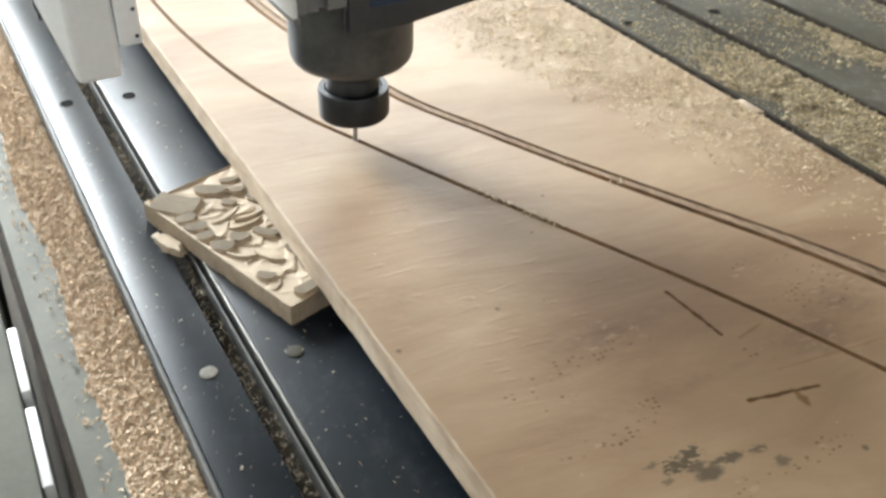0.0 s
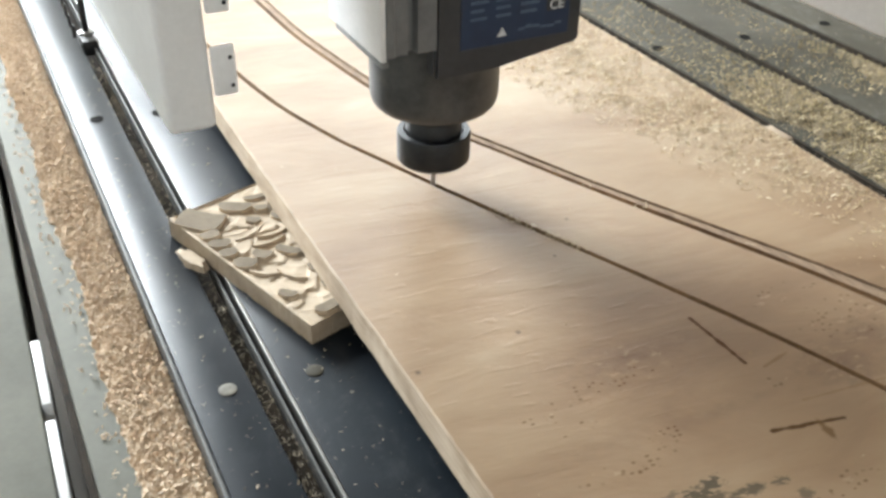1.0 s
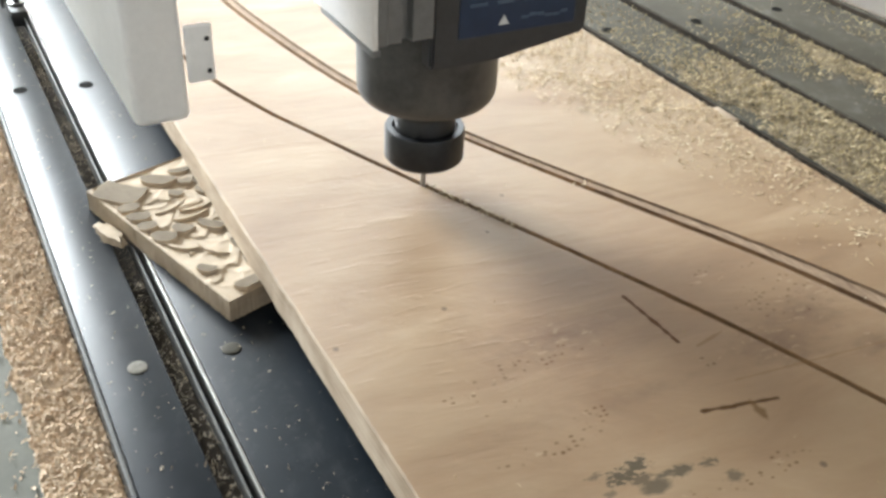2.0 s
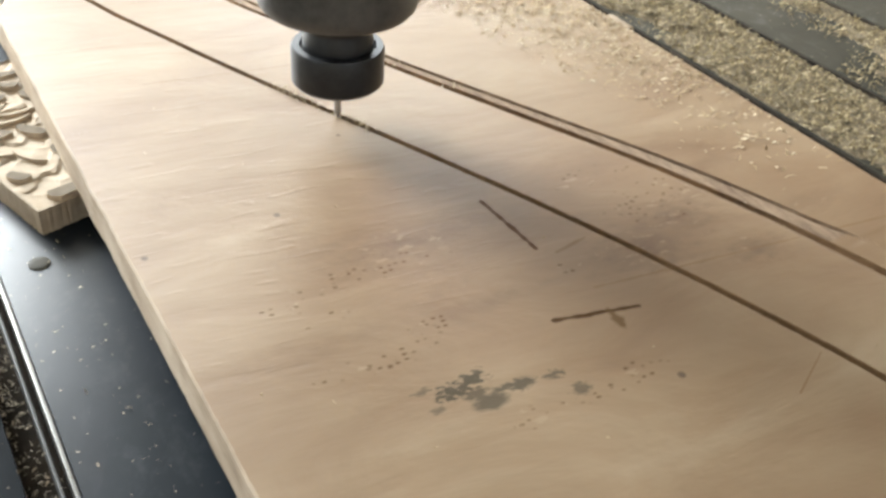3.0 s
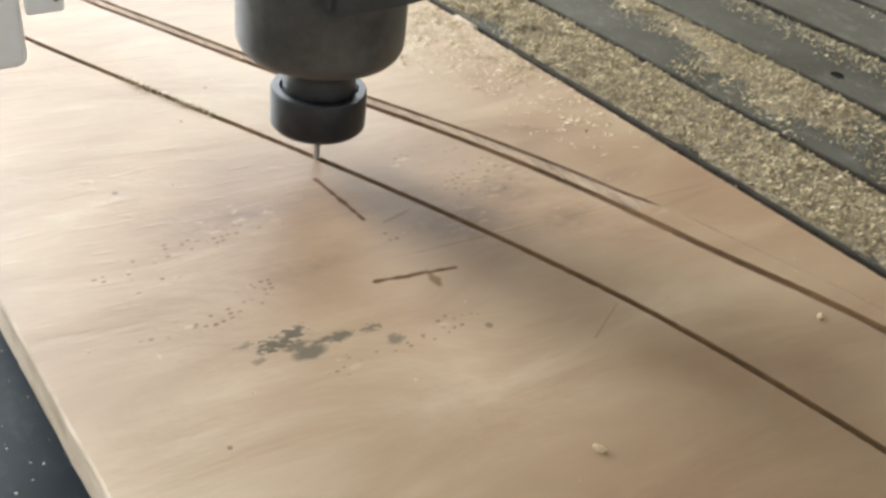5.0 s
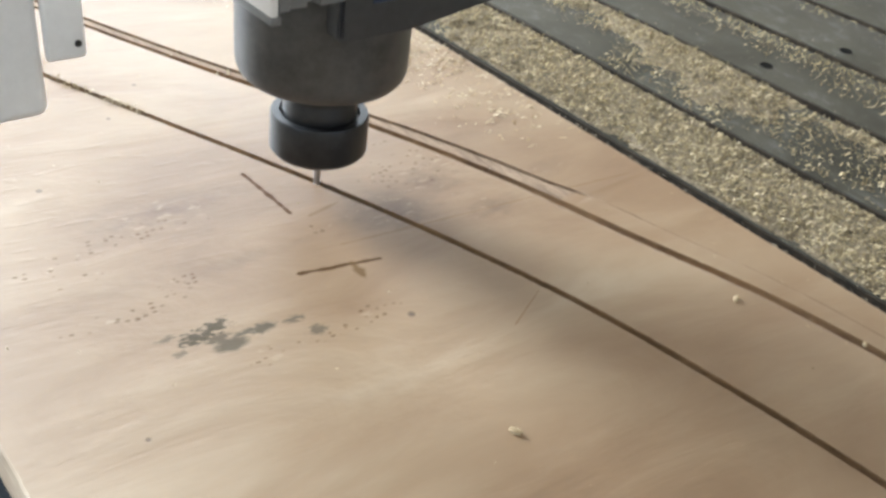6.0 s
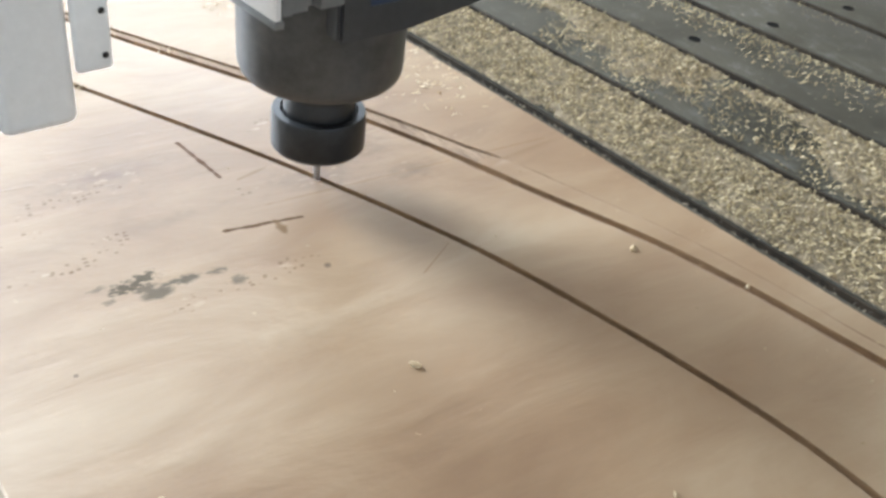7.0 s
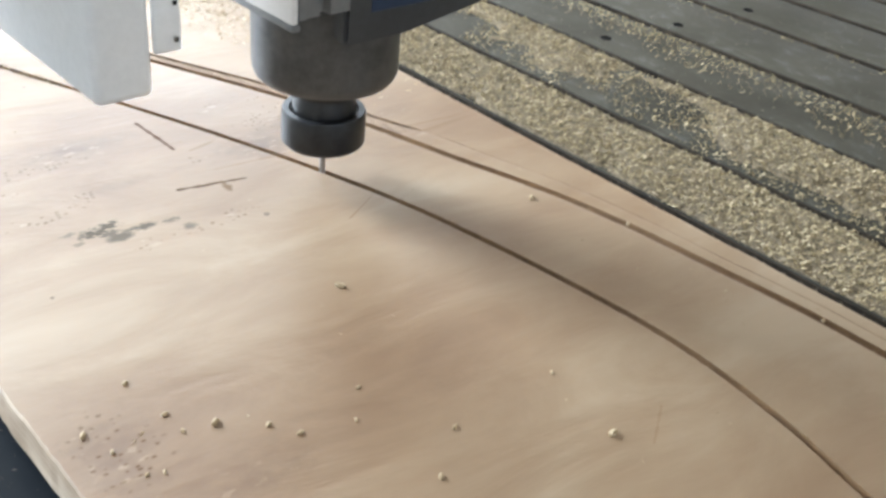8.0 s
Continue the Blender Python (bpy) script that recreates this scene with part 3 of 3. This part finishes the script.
def carved_panel():
    """Panel space: x along its long edge from the near corner, y inwards."""
    ob = empty("carved_panel", "small carved wooden relief panel lying partly under the plywood", "carved panel")
    ob.matrix_world = pose(0.147, 0.435, 0.0006, 0, 0, 107)
    L, Wd = 0.161, 0.112
    bm = bmesh.new()
    nx, ny = 160, 110
    rng = random.Random(11)
    grid = []
    for i in range(nx + 1):
        row = []
        for k in range(ny + 1):
            x, y = L * i / nx, -Wd * k / ny
            rim = min(i, nx - i, k, ny - k) == 0
            wx, wy = x + 0.004 * noise.noise((x * 70, y * 70, 1)), y + 0.004 * noise.noise((x * 70, y * 70, 7))
            step = noise.noise((wx * 60 + wy * 30, wy * 60, 12))
            ridge = abs(noise.noise((wx * 48 - wy * 22, wy * 44, 4)))
            z = 0.0130 + (0.0010 if step > 0.12 else 0.0) + 0.0007 * max(0.0, 1 - ridge * 9) + 0.0005 * noise.noise((x * 55, y * 55, 3)) + 0.00012 * noise.noise((x * 500, y * 500, 2))
            z += 0.0022 * max(0.0, 1 - (abs(y) + 0.0) / 0.005)
            row.append(bm.verts.new((x, y, 0.0145 if rim else min(z, 0.0152))))
        grid.append(row)
    for i in range(nx):
        for k in range(ny):
            bm.faces.new((grid[i][k], grid[i][k + 1], grid[i + 1][k + 1], grid[i + 1][k]))
    loop = [grid[i][0] for i in range(nx + 1)] + [grid[nx][k] for k in range(1, ny + 1)] + [grid[i][ny] for i in range(nx - 1, -1, -1)] + [grid[0][k] for k in range(ny - 1, 0, -1)]
    foot = [bm.verts.new((v.co.x + rng.uniform(-.0006, .0006), v.co.y + rng.uniform(-.0006, .0006), 0.0)) for v in loop]
    for k in range(len(loop)):
        bm.faces.new((loop[k], loop[(k + 1) % len(loop)], foot[(k + 1) % len(loop)], foot[k]))
    bm.faces.new(foot)
    bmesh.ops.recalc_face_normals(bm, faces=bm.faces)
    part("ground", bm, M_CARVE, ob, "pale carved-out ground of the relief")
    h = 0.0163
    plates = ((0.143, -0.015, 0.0165, 0.0125, -2.6, 0.9), (0.123, -0.009, 0.0068, 0.0050, -1.9, 0.7), (0.110, -0.0085, 0.0074, 0.0046, -2.0, 0.7), (0.097, -0.007, 0.0062, 0.0046, -1.75, 0.7),
              (0.080, -0.0085, 0.0084, 0.0060, -2.2, 0.6), (0.081, -0.0225, 0.0066, 0.0046, -2.55, 0.8), (0.074, -0.038, 0.0095, 0.0044, -2.64, 0.4), (0.120, -0.042, 0.0052, 0.0040, -2.35, 0.8),
              (0.143, -0.042, 0.0115, 0.0055, -2.35, 0.9), (0.130, -0.055, 0.0050, 0.0038, -2.0, 0.7), (0.035, -0.009, 0.0064, 0.0040, -2.61, 0.4), (0.0085, -0.021, 0.0105, 0.0042, -1.6, 0.9))
    veins = ((0.098, -0.043, 0.0110, 0.0012, -1.74), (0.091, -0.034, 0.0118, 0.0011, -1.73), (0.064, -0.011, 0.0105, 0.0011, -2.47), (0.050, -0.023, 0.0110, 0.0013, -2.76), (0.108, -0.031, 0.0120, 0.0011, -1.39),
             (0.146, -0.061, 0.0085, 0.0030, -1.86), (0.114, -0.057, 0.0060, 0.0022, -3.0), (0.048, -0.038, 0.0056, 0.0020, 3.02), (0.028, -0.034, 0.0090, 0.0026, 2.87), (0.060, -0.050, 0.0090, 0.0020, -2.4))
    for x, y, a, b, t, blunt in plates:
        h -= 0.00005
        bm = leaf(bmesh.new(), x, y, a, b, t, 0.009, h, rng, blunt)
        bmesh.ops.recalc_face_normals(bm, faces=bm.faces)
        part("leaf_relief", bm, [M_CARVE, M_CARVETOP], ob)
    for x, y, a, b, t in veins:
        h -= 0.00005
        bm = leaf(bmesh.new(), x, y, a, b, t, 0.009, h - 0.0004, rng, 0.3)
        bmesh.ops.recalc_face_normals(bm, faces=bm.faces)
        part("stem_relief", bm, [M_CARVE, M_CARVETOP if b > 0.0018 else M_CARVE], ob)
    return ob


carved_panel()


def wood_scrap():
    bm = bmesh.new()
    rng = random.Random(8)
    n = 22
    for lay, (z, k) in enumerate(((0.0, 1.0), (0.0045, 0.8))):
        for q in range(n):
            t = 2 * math.pi * q / n
            r = k * (1 + 0.3 * noise.noise((math.cos(t) * 2, math.sin(t) * 2, lay)) + rng.uniform(-0.12, 0.12))
            bm.verts.new((0.017 * r * math.cos(t), 0.006 * r * math.sin(t), z + (rng.uniform(-0.0008, 0.0008) if lay else 0)))
    v = list(bm.verts)
    for q in range(n):
        bm.faces.new((v[q], v[(q + 1) % n], v[n + (q + 1) % n], v[n + q]))
    bm.faces.new(v[n:])
    bm.faces.new(v[:n][::-1])
    ob = part("wood_scrap", bm, M_CARVE, sharp=10)
    ob.matrix_world = pose(0.105, 0.552, 0.0, 0, 0, 108)
    return tagged(ob, "splintered pale wood scrap beside the carved panel", "wood scrap")


wood_scrap()
# ---------------------------------------------------------------- router head, which moves along the cut
def router_head():
    ob = empty("router_head", "dark steel router spindle with white covers, cutting the plywood sheet", "router spindle")
    part("cutter", lathe([(0.0009, -0.0045), (0.0017, -0.0042), (0.0018, 0.020), (0.0018, 0.026)], 20), M_CARBIDE, ob, "slim carbide cutter")
    part("collet_nut", lathe([(0.008, 0.0212), (0.0200, 0.0206), (0.0236, 0.0214), (0.0250, 0.0232), (0.0250, 0.0415), (0.0243, 0.0430), (0.0205, 0.0430), (0.0200, 0.040), (0.012, 0.040)], 72), M_NUT, ob, "blackened round collet nut")
    bm = lathe([(0.0185, 0.039), (0.0190, 0.0475), (0.0172, 0.0515), (0.0172, 0.0550), (0.0215, 0.0640), (0.0215, 0.070)], 64)
    part("shaft", bm, M_NUT, ob, "steel spindle shaft")
    part("nose", lathe([(0.020, 0.0640), (0.0365, 0.0642), (0.0386, 0.0647), (0.0408, 0.0672), (0.0418, 0.0700), (0.0422, 0.0735), (0.0422, 0.125), (0.030, 0.125)], 96), M_BOSS, ob, "worn dark steel spindle nose")
    body = bmesh.new()
    x0, x1, ya, yb = -0.0225, 0.079, -0.0455, 0.060
    low = [(x0, 0.100), (0.020, 0.100), (x1, 0.1085), (x1, 0.30), (x0, 0.30)]
    fr = [body.verts.new((x, ya, z)) for x, z in low]
    bk = [body.verts.new((x, yb, z)) for x, z in low]
    body.faces.new(fr)
    body.faces.new(bk[::-1])
    for k in range(5):
        body.faces.new((fr[k], bk[k], bk[(k + 1) % 5], fr[(k + 1) % 5]))
    bmesh.ops.recalc_face_normals(body, faces=body.faces)
    bmesh.ops.bevel(body, geom=list(body.edges), offset=0.0022, segments=2, affect="EDGES")
    motor = part("motor_body", body, M_BLACK, ob, "black motor housing")
    label = part("label", box(-0.006, 0.069, ya - 0.0006, ya + 0.0004, 0.1165, 0.24, 0.0002, 1), M_LABEL, motor, "blue printed rating label")
    rng = random.Random(3)
    for k in range(9):
        z = 0.1335 + k * 0.0050
        for xa, xb in ((0.000, 0.012), (0.017, 0.030), (0.034, 0.047)):
            bar = part("print_line", box(xa, xb - rng.uniform(0, 0.005), ya - 0.0010, ya - 0.0005, z, z + 0.0018), M_PRINT, motor)
    tri = bmesh.new()
    tv = [(0.0185, 0.1215), (0.0250, 0.1215), (0.02175, 0.1270)]
    f0 = [tri.verts.new((x, ya - 0.0011, z)) for x, z in tv]
    f1 = [tri.verts.new((x, ya - 0.0005, z)) for x, z in tv]
    tri.faces.new(f0)
    tri.faces.new(f1[::-1])
    for k in range(3):
        tri.faces.new((f0[k], f1[k], f1[(k + 1) % 3], f0[(k + 1) % 3]))
    part("warning_mark", tri, M_PRINTW, motor, "small white warning triangle")
    for k in range(6):
        part("print_line", box(0.033 + k * 0.0052, 0.0375 + k * 0.0052, ya - 0.0010, ya - 0.0005, 0.1230 + 0.0010 * math.sin(k * 1.3), 0.1246 + 0.0012 * math.sin(k * 1.3)), M_PRINT, motor)
    part("mark_field", box(0.0525, 0.0655, ya - 0.0010, ya - 0.0005, 0.1325, 0.1405), M_BLACK, motor)
    fc = bpy.data.curves.new("ce_mark", "FONT")
    fc.body, fc.size, fc.extrude, fc.align_x = "CE", 0.0085, 0.0003, "CENTER"
    fc.materials.append(M_PRINTW)
    mark = new("ce_mark", fc)
    mark.parent = motor
    mark.matrix_basis = pose(0.059, ya - 0.0014, 0.1333, 90, 0, 0)
    # left corner profile with its groove
    prof = bmesh.new()
    outline = [(-0.055, -0.050), (-0.0505, -0.050), (-0.0495, -0.0485), (-0.0415, -0.0485), (-0.0405, -0.044), (-0.0365, -0.044), (-0.0355, -0.0495), (-0.0235, -0.0495), (-0.0225, -0.047), (-0.0225, 0.0), (-0.055, 0.0)]
    a = [prof.verts.new((x, y, 0.1215)) for x, y in outline]
    b = [prof.verts.new((x, y, 0.30)) for x, y in outline]
    prof.faces.new(a)
    prof.faces.new(b[::-1])
    for k in range(len(a)):
        prof.faces.new((a[k], a[(k + 1) % len(a)], b[(k + 1) % len(a)], b[k]))
    bmesh.ops.recalc_face_normals(prof, faces=prof.faces)
    part("corner_profile", prof, M_GREY, ob, "grooved grey aluminium corner profile")
    part("side_panel", box(-0.0585, -0.0552, -0.0495, 0.030, 0.1195, 0.30, 0.0006), M_WHITE, ob, "white side panel")
    part("side_panel_trim", box(-0.0582, -0.0535, -0.0490, 0.022, 0.1155, 0.1192, 0.0006), M_GREY, ob, "grey lower trim of the side panel")
    # sheet-metal cover beside the spindle
    part("cover", box(-0.1945, -0.1730, -0.1290, 0.150, 0.1405, 0.32, 0.0032, 4), M_WHITE, ob, "white sheet-metal cover")
    part("cover", box(0.1985, 0.2200, -0.1720, 0.150, 0.1350, 0.32, 0.0032, 4), M_WHITE, ob, "white sheet-metal cover")
    for z0, z1 in ((0.1560, 0.1790), (0.1935, 0.2210)):
        tab = part("tab", box(-0.1726, -0.1620, -0.1300, -0.1275, z0, z1, 0.0012, 3), M_WHITE, ob, "white fixing tab with screws")
        for z in (z0 + 0.0045, z1 - 0.0055):
            sc = part("tab_screw", lathe([(0.0008, 0.0), (0.0010, 0.0004), (0.0004, 0.0006)], 12), M_RUST, tab)
            sc.matrix_basis = pose(-0.1644, -0.1301, z, 90, 0, 0)
    return ob


HEAD = router_head()


def gantry():
    """Unseen bridge for the head across the bed, its beam set to shade the near sheet; its origin is over the bed's
    left edge, level with the sheet's top.
    """
    ob = empty("gantry", "unseen white steel gantry bridge over the bed, placed to shade the near sheet", "machine gantry")
    part("beam", box(-0.20, 1.62, 0.094, 0.25, 0.235, 0.56, 0.006, 3), M_WHITE, ob)
    part("guide_rail", box(-0.18, 1.60, 0.088, 0.0945, 0.40, 0.42, 0.001), M_ALU, ob, "steel guide rail on the bridge")
    part("guide_rail", box(-0.18, 1.60, 0.088, 0.0945, 0.27, 0.29, 0.001), M_ALU, ob, "steel guide rail on the bridge")
    for x0, x1 in ((-0.28, -0.20), (1.62, 1.70)):
        part("upright", box(x0, x1, 0.06, 0.28, -0.054, 0.56, 0.006, 3), M_WHITE, ob, "white gantry upright")
    return ob


GANTRY = gantry()

# ---------------------------------------------------------------- shavings


def flakes(name, spots, label, lo, hi, seed, material=None, lift=1.0):
    """Curled flakes, each two bent quads, at (x, y, z) spots."""
    rg = np.random.default_rng(seed)
    n = len(spots)
    L, w = rg.uniform(lo, hi, n), rg.uniform(lo * 0.28, hi * 0.36, n)
    turn, tilt, bend = rg.uniform(0, 2 * math.pi, n), rg.uniform(-0.7, 0.7, n) * lift, rg.uniform(-0.1, 0.8, n) * lift
    verts = np.zeros((n, 6, 3))
    for k, (u, s) in enumerate(((-0.5, -1), (-0.5, 1), (0, -1), (0, 1), (0.5, -1), (0.5, 1))):
        x, y = u * L, s * w / 2 * rg.uniform(0.6, 1.1, n)
        z = (bend * L * 0.5 if u == 0 else 0) + np.sin(tilt) * (u * L + s * w * 0.4)
        verts[:, k, 0] = spots[:, 0] + x * np.cos(turn) - y * np.sin(turn)
        verts[:, k, 1] = spots[:, 1] + x * np.sin(turn) + y * np.cos(turn)
        verts[:, k, 2] = z
    verts[:, :, 2] += (spots[:, 2] - verts[:, :, 2].min(axis=1) + 0.00005)[:, None]
    base = np.arange(n)[:, None] * 6
    faces = np.concatenate([base + np.array([[0, 2, 3, 1]]), base + np.array([[2, 4, 5, 3]])])
    me = bpy.data.meshes.new(name)
    me.from_pydata(verts.reshape(-1, 3).tolist(), [], faces.tolist())
    me.materials.append(material or M_CHIP)
    return tagged(new(name, me), label, "wood shavings", kind="stuff")


def scatter(seed, n, x0, x1, y0, y1, keep, z):
    rg = np.random.default_rng(seed)
    out = []
    for _ in range(n):
        x, y = rg.uniform(x0, x1), rg.uniform(y0, y1)
        if rg.random() < keep(x, y):
            out.append((x, y, z(x, y)))
    return np.array(out)


def bank(x, a, b, soft):
    return max(0.0, min(1.0, (x - a) / soft, (b - x) / soft))


def mound(name, label, x0, x1, y0, y1, height, nx, ny, material):
    """A low uneven heap of packed sawdust."""
    bm = bmesh.new()
    g = [[bm.verts.new((x0 + (x1 - x0) * i / nx, y0 + (y1 - y0) * k / ny, height(x0 + (x1 - x0) * i / nx, y0 + (y1 - y0) * k / ny))) for k in range(ny + 1)] for i in range(nx + 1)]
    for i in range(nx):
        for k in range(ny):
            bm.faces.new((g[i][k], g[i + 1][k], g[i + 1][k + 1], g[i][k + 1]))
    return tagged(part(name, bm, material, sharp=80), label, "sawdust", kind="stuff")


def left_h(x, y):
    lim = 0.027 + 0.006 * noise.noise((0.3, y * 9, 0)) + (0.012 if y < 0.36 else 0.0) * min(1, (0.36 - y) / 0.08)
    return -0.0205 + 0.0045 * bank(x, lim, 0.074, 0.012) - 0.0012 + 0.0014 * noise.noise((x * 120, y * 120, 1))


mound("sawdust", "packed strip of pale sawdust on the side beam", 0.018, 0.0655, -0.3, 1.6, left_h, 32, 900, M_DUSTP)
flakes("wood_shavings", scatter(1, 60000, 0.018, 0.0650, 0.05, 1.35, lambda x, y: 1.0 if left_h(x, y) > -0.0203 else 0.03, lambda x, y: max(-0.0204, left_h(x, y))),
       "thick band of pale curled wood shavings on the side beam", 0.0016, 0.0042, 21, M_CHIPP, 1.15)


def board_density(x, y):
    along = bank(y, 0.26, 1.1, 0.24)
    edge = max(0.0, min(1.0, (x - (0.47 - 0.075 * min(1, max(0, (y - 0.36) / 0.3)))) / 0.05))
    return along * edge * (0.35 + 0.65 * max(0, noise.noise((x * 30, y * 30, 2)) + 0.5))


flakes("wood_shavings", scatter(2, 38000, 0.38, 0.5435, 0.24, 1.1, board_density, lambda x, y: TOP), "scattered pale wood shavings on the plywood sheet", 0.0013, 0.0044, 22, M_CHIPB, 0.55)
flakes("wood_shavings", scatter(3, 700, 0.17, 0.5435, -0.15, 0.9, lambda x, y: 0.10 + 0.5 * (x > 0.46), lambda x, y: TOP), "sparse wood crumbs on the plywood sheet", 0.0008, 0.002, 23)


def right_cover(x, y):
    """How thickly the slats beyond the sheet are strewn: 0 bare, 1 covered."""
    n = noise.noise((x * 13, y * 7, 4)) + 0.5 * noise.noise((x * 34, y * 22, 9))
    far = 1.0 if y < 0.52 else max(0.2, 1 - (y - 0.52) / 0.25)
    for a, b, k, lean in ((0.6112, 0.6865, 1.2, 0.45), (0.6995, 0.7935, 0.95, 0.85), (0.8065, 0.9005, 0.42, 0.75), (0.9135, 1.0135, 0.10, 0.5)):
        if a < x < b:
            s = (x - a) / (b - a)
            c = k * (1 + 0.75 * n) - lean * (1 - s) ** (3.0 if a < 0.62 else 1.2)
            return max(0.02, min(1.0, c)) * far
    return 0.03


def right_h(x, y):
    c = right_cover(x, y) - 0.15 + 0.22 * noise.noise((x * 90, y * 70, 6)) + 0.10 * noise.noise((x * 300, y * 300, 2))
    return -0.0012 + 0.0040 * max(0.0, min(1.0, (c - 0.30) / 0.5)) + 0.0006 * noise.noise((x * 240, y * 240, 5))


def chip_z(x, y):
    return max(0.0, right_h(x, y)) if right_cover(x, y) > 0.03 else -0.015


for a, b in ((0.6112, 0.6862), (0.7002, 0.7932), (0.8072, 0.9002)):
    mound("sawdust", "thin uneven layer of sawdust on a grey bed slat, darkened as shade between flakes", a, b, -0.22, 0.95, right_h, 46, 560, M_DUST)
flakes("wood_shavings", scatter(5, 135000, 0.606, 1.02, -0.25, 1.0, right_cover, chip_z),
       "pale wood shavings strewn over the grey bed slats", 0.0014, 0.0039, 25, M_CHIPR, 0.95)
flakes("wood_shavings", scatter(6, 6000, 0.072, 0.16, -0.1, 0.9, lambda x, y: 0.045 if not 0.1035 < x < 0.1145 else 0.9, lambda x, y: 0.0 if not 0.1035 < x < 0.1145 else -0.016 + 0.006 * random.random()),
       "crumbs of sawdust on the black bed and in its slot", 0.0008, 0.0026, 26, M_CHIPD)
flakes("wood_shavings", scatter(10, 7000, 0.600, 0.612, -0.2, 0.9, lambda x, y: 0.35 + 0.65 * max(0, noise.noise((6, y * 14, 0)) + 0.3) if 0.602 < x < 0.6085 else 0.0, lambda x, y: -0.009 + 0.006 * random.random()),
       "dull sawdust fallen into the bed slot beside the sheet", 0.0010, 0.0030, 30, M_CHIPD)
flakes("wood_shavings", scatter(8, 2200, 0.104, 0.1145, -0.1, 0.95, lambda x, y: 0.35 + 0.65 * max(0, noise.noise((3, y * 16, 0)) + 0.5), lambda x, y: -0.013 + 0.008 * random.random()),
       "sawdust and crumbs filling the clamping slot", 0.0008, 0.0024, 28, M_CHIPD)
flakes("wood_shavings", scatter(7, 3600, 0.275, 0.330, 0.405, 0.478, lambda x, y: max(0.0, 1 - abs(x - CUT_A(y) + 0.001) / 0.0042) * (0.25 + max(0, noise.noise((4, y * 120, 1)) + 0.3)),
                                lambda x, y: TOP + (0.0012 * random.random() if abs(x - CUT_A(y)) < 0.002 else 0.0)),
       "crumbly clump of pale chips lying along the groove", 0.0010, 0.0030, 27)
flakes("wood_shavings", scatter(9, 1500, 0.30, 0.46, 0.28, 0.63, lambda x, y: 0.9 if -0.002 < x - CUT_B(y) < 0.0085 and noise.noise((7, y * 45, 1)) > 0.18 else 0.0,
                                lambda x, y: TOP - 0.0006 if x > CUT_B(y) + 0.0025 else TOP - 0.0015 + 0.001 * random.random()),
       "torn fibres and chips lying in the double groove", 0.0015, 0.0042, 29)


def loose_chip(x, y, s, turn):
    bm = bmesh.new()
    bmesh.ops.create_icosphere(bm, subdivisions=1, radius=1)
    for v in bm.verts:
        v.co = Vector((v.co.x * s, v.co.y * s * 0.55, max(v.co.z, -0.4) * s * 0.5)) * (1 + 0.25 * noise.noise(v.co * 2 + Vector((x, y, 0)) * 90))
    lo = min(v.co.z for v in bm.verts)
    ob = part("wood_chip", bm, M_CHIP)
    ob.matrix_world = pose(x, y, TOP - lo, 0, 0, turn)
    return tagged(ob, "single loose wood chip on the plywood sheet", "wood chip", "loose chips")


for x, y, s, a in ((0.3325, 0.1035, 0.0032, -60), (0.212, 0.099, 0.0020, 20), (0.184, 0.080, 0.0024, 50), (0.216, 0.072, 0.0019, 0), (0.217, 0.059, 0.0017, 80), (0.230, 0.055, 0.0026, 30),
                   (0.247, 0.041, 0.0018, 10), (0.2545, 0.029, 0.0020, 0), (0.200, 0.043, 0.0016, 70), (0.285, -0.0255, 0.0021, 40), (0.362, -0.053, 0.0032, 0), (0.511, 0.055, 0.0022, 30),
                   (0.521, -0.068, 0.0020, 15), (0.371, -0.009, 0.0016, 45), (0.292, 0.037, 0.0016, 10), (0.278, 0.021, 0.0015, 60), (0.309, -0.008, 0.0018, 20), (0.189, 0.065, 0.0016, 80),
                   (0.194, 0.046, 0.0014, 35), (0.485, 0.110, 0.0030, 20)):
    loose_chip(x, y, s, a)


# ---------------------------------------------------------------- what moves
def motions():
    path = [
        (0.0, 0.2519, 0.5696),
        (1.0, 0.2708, 0.5218),
        (2.0, 0.2901, 0.4755),
        (3.0, 0.3096, 0.4304),
        (4.0, 0.3288, 0.3860),
        (5.0, 0.3477, 0.3419),
        (6.0, 0.3658, 0.2976),
        (7.0, 0.3828, 0.2527),
        (8.0, 0.3986, 0.2068),
    ]
    walk(HEAD, [(t, pose(x, y, TOP)) for t, x, y in path])
    walk(GANTRY, [(t, pose(0, y, TOP)) for t, x, y in path])


motions()
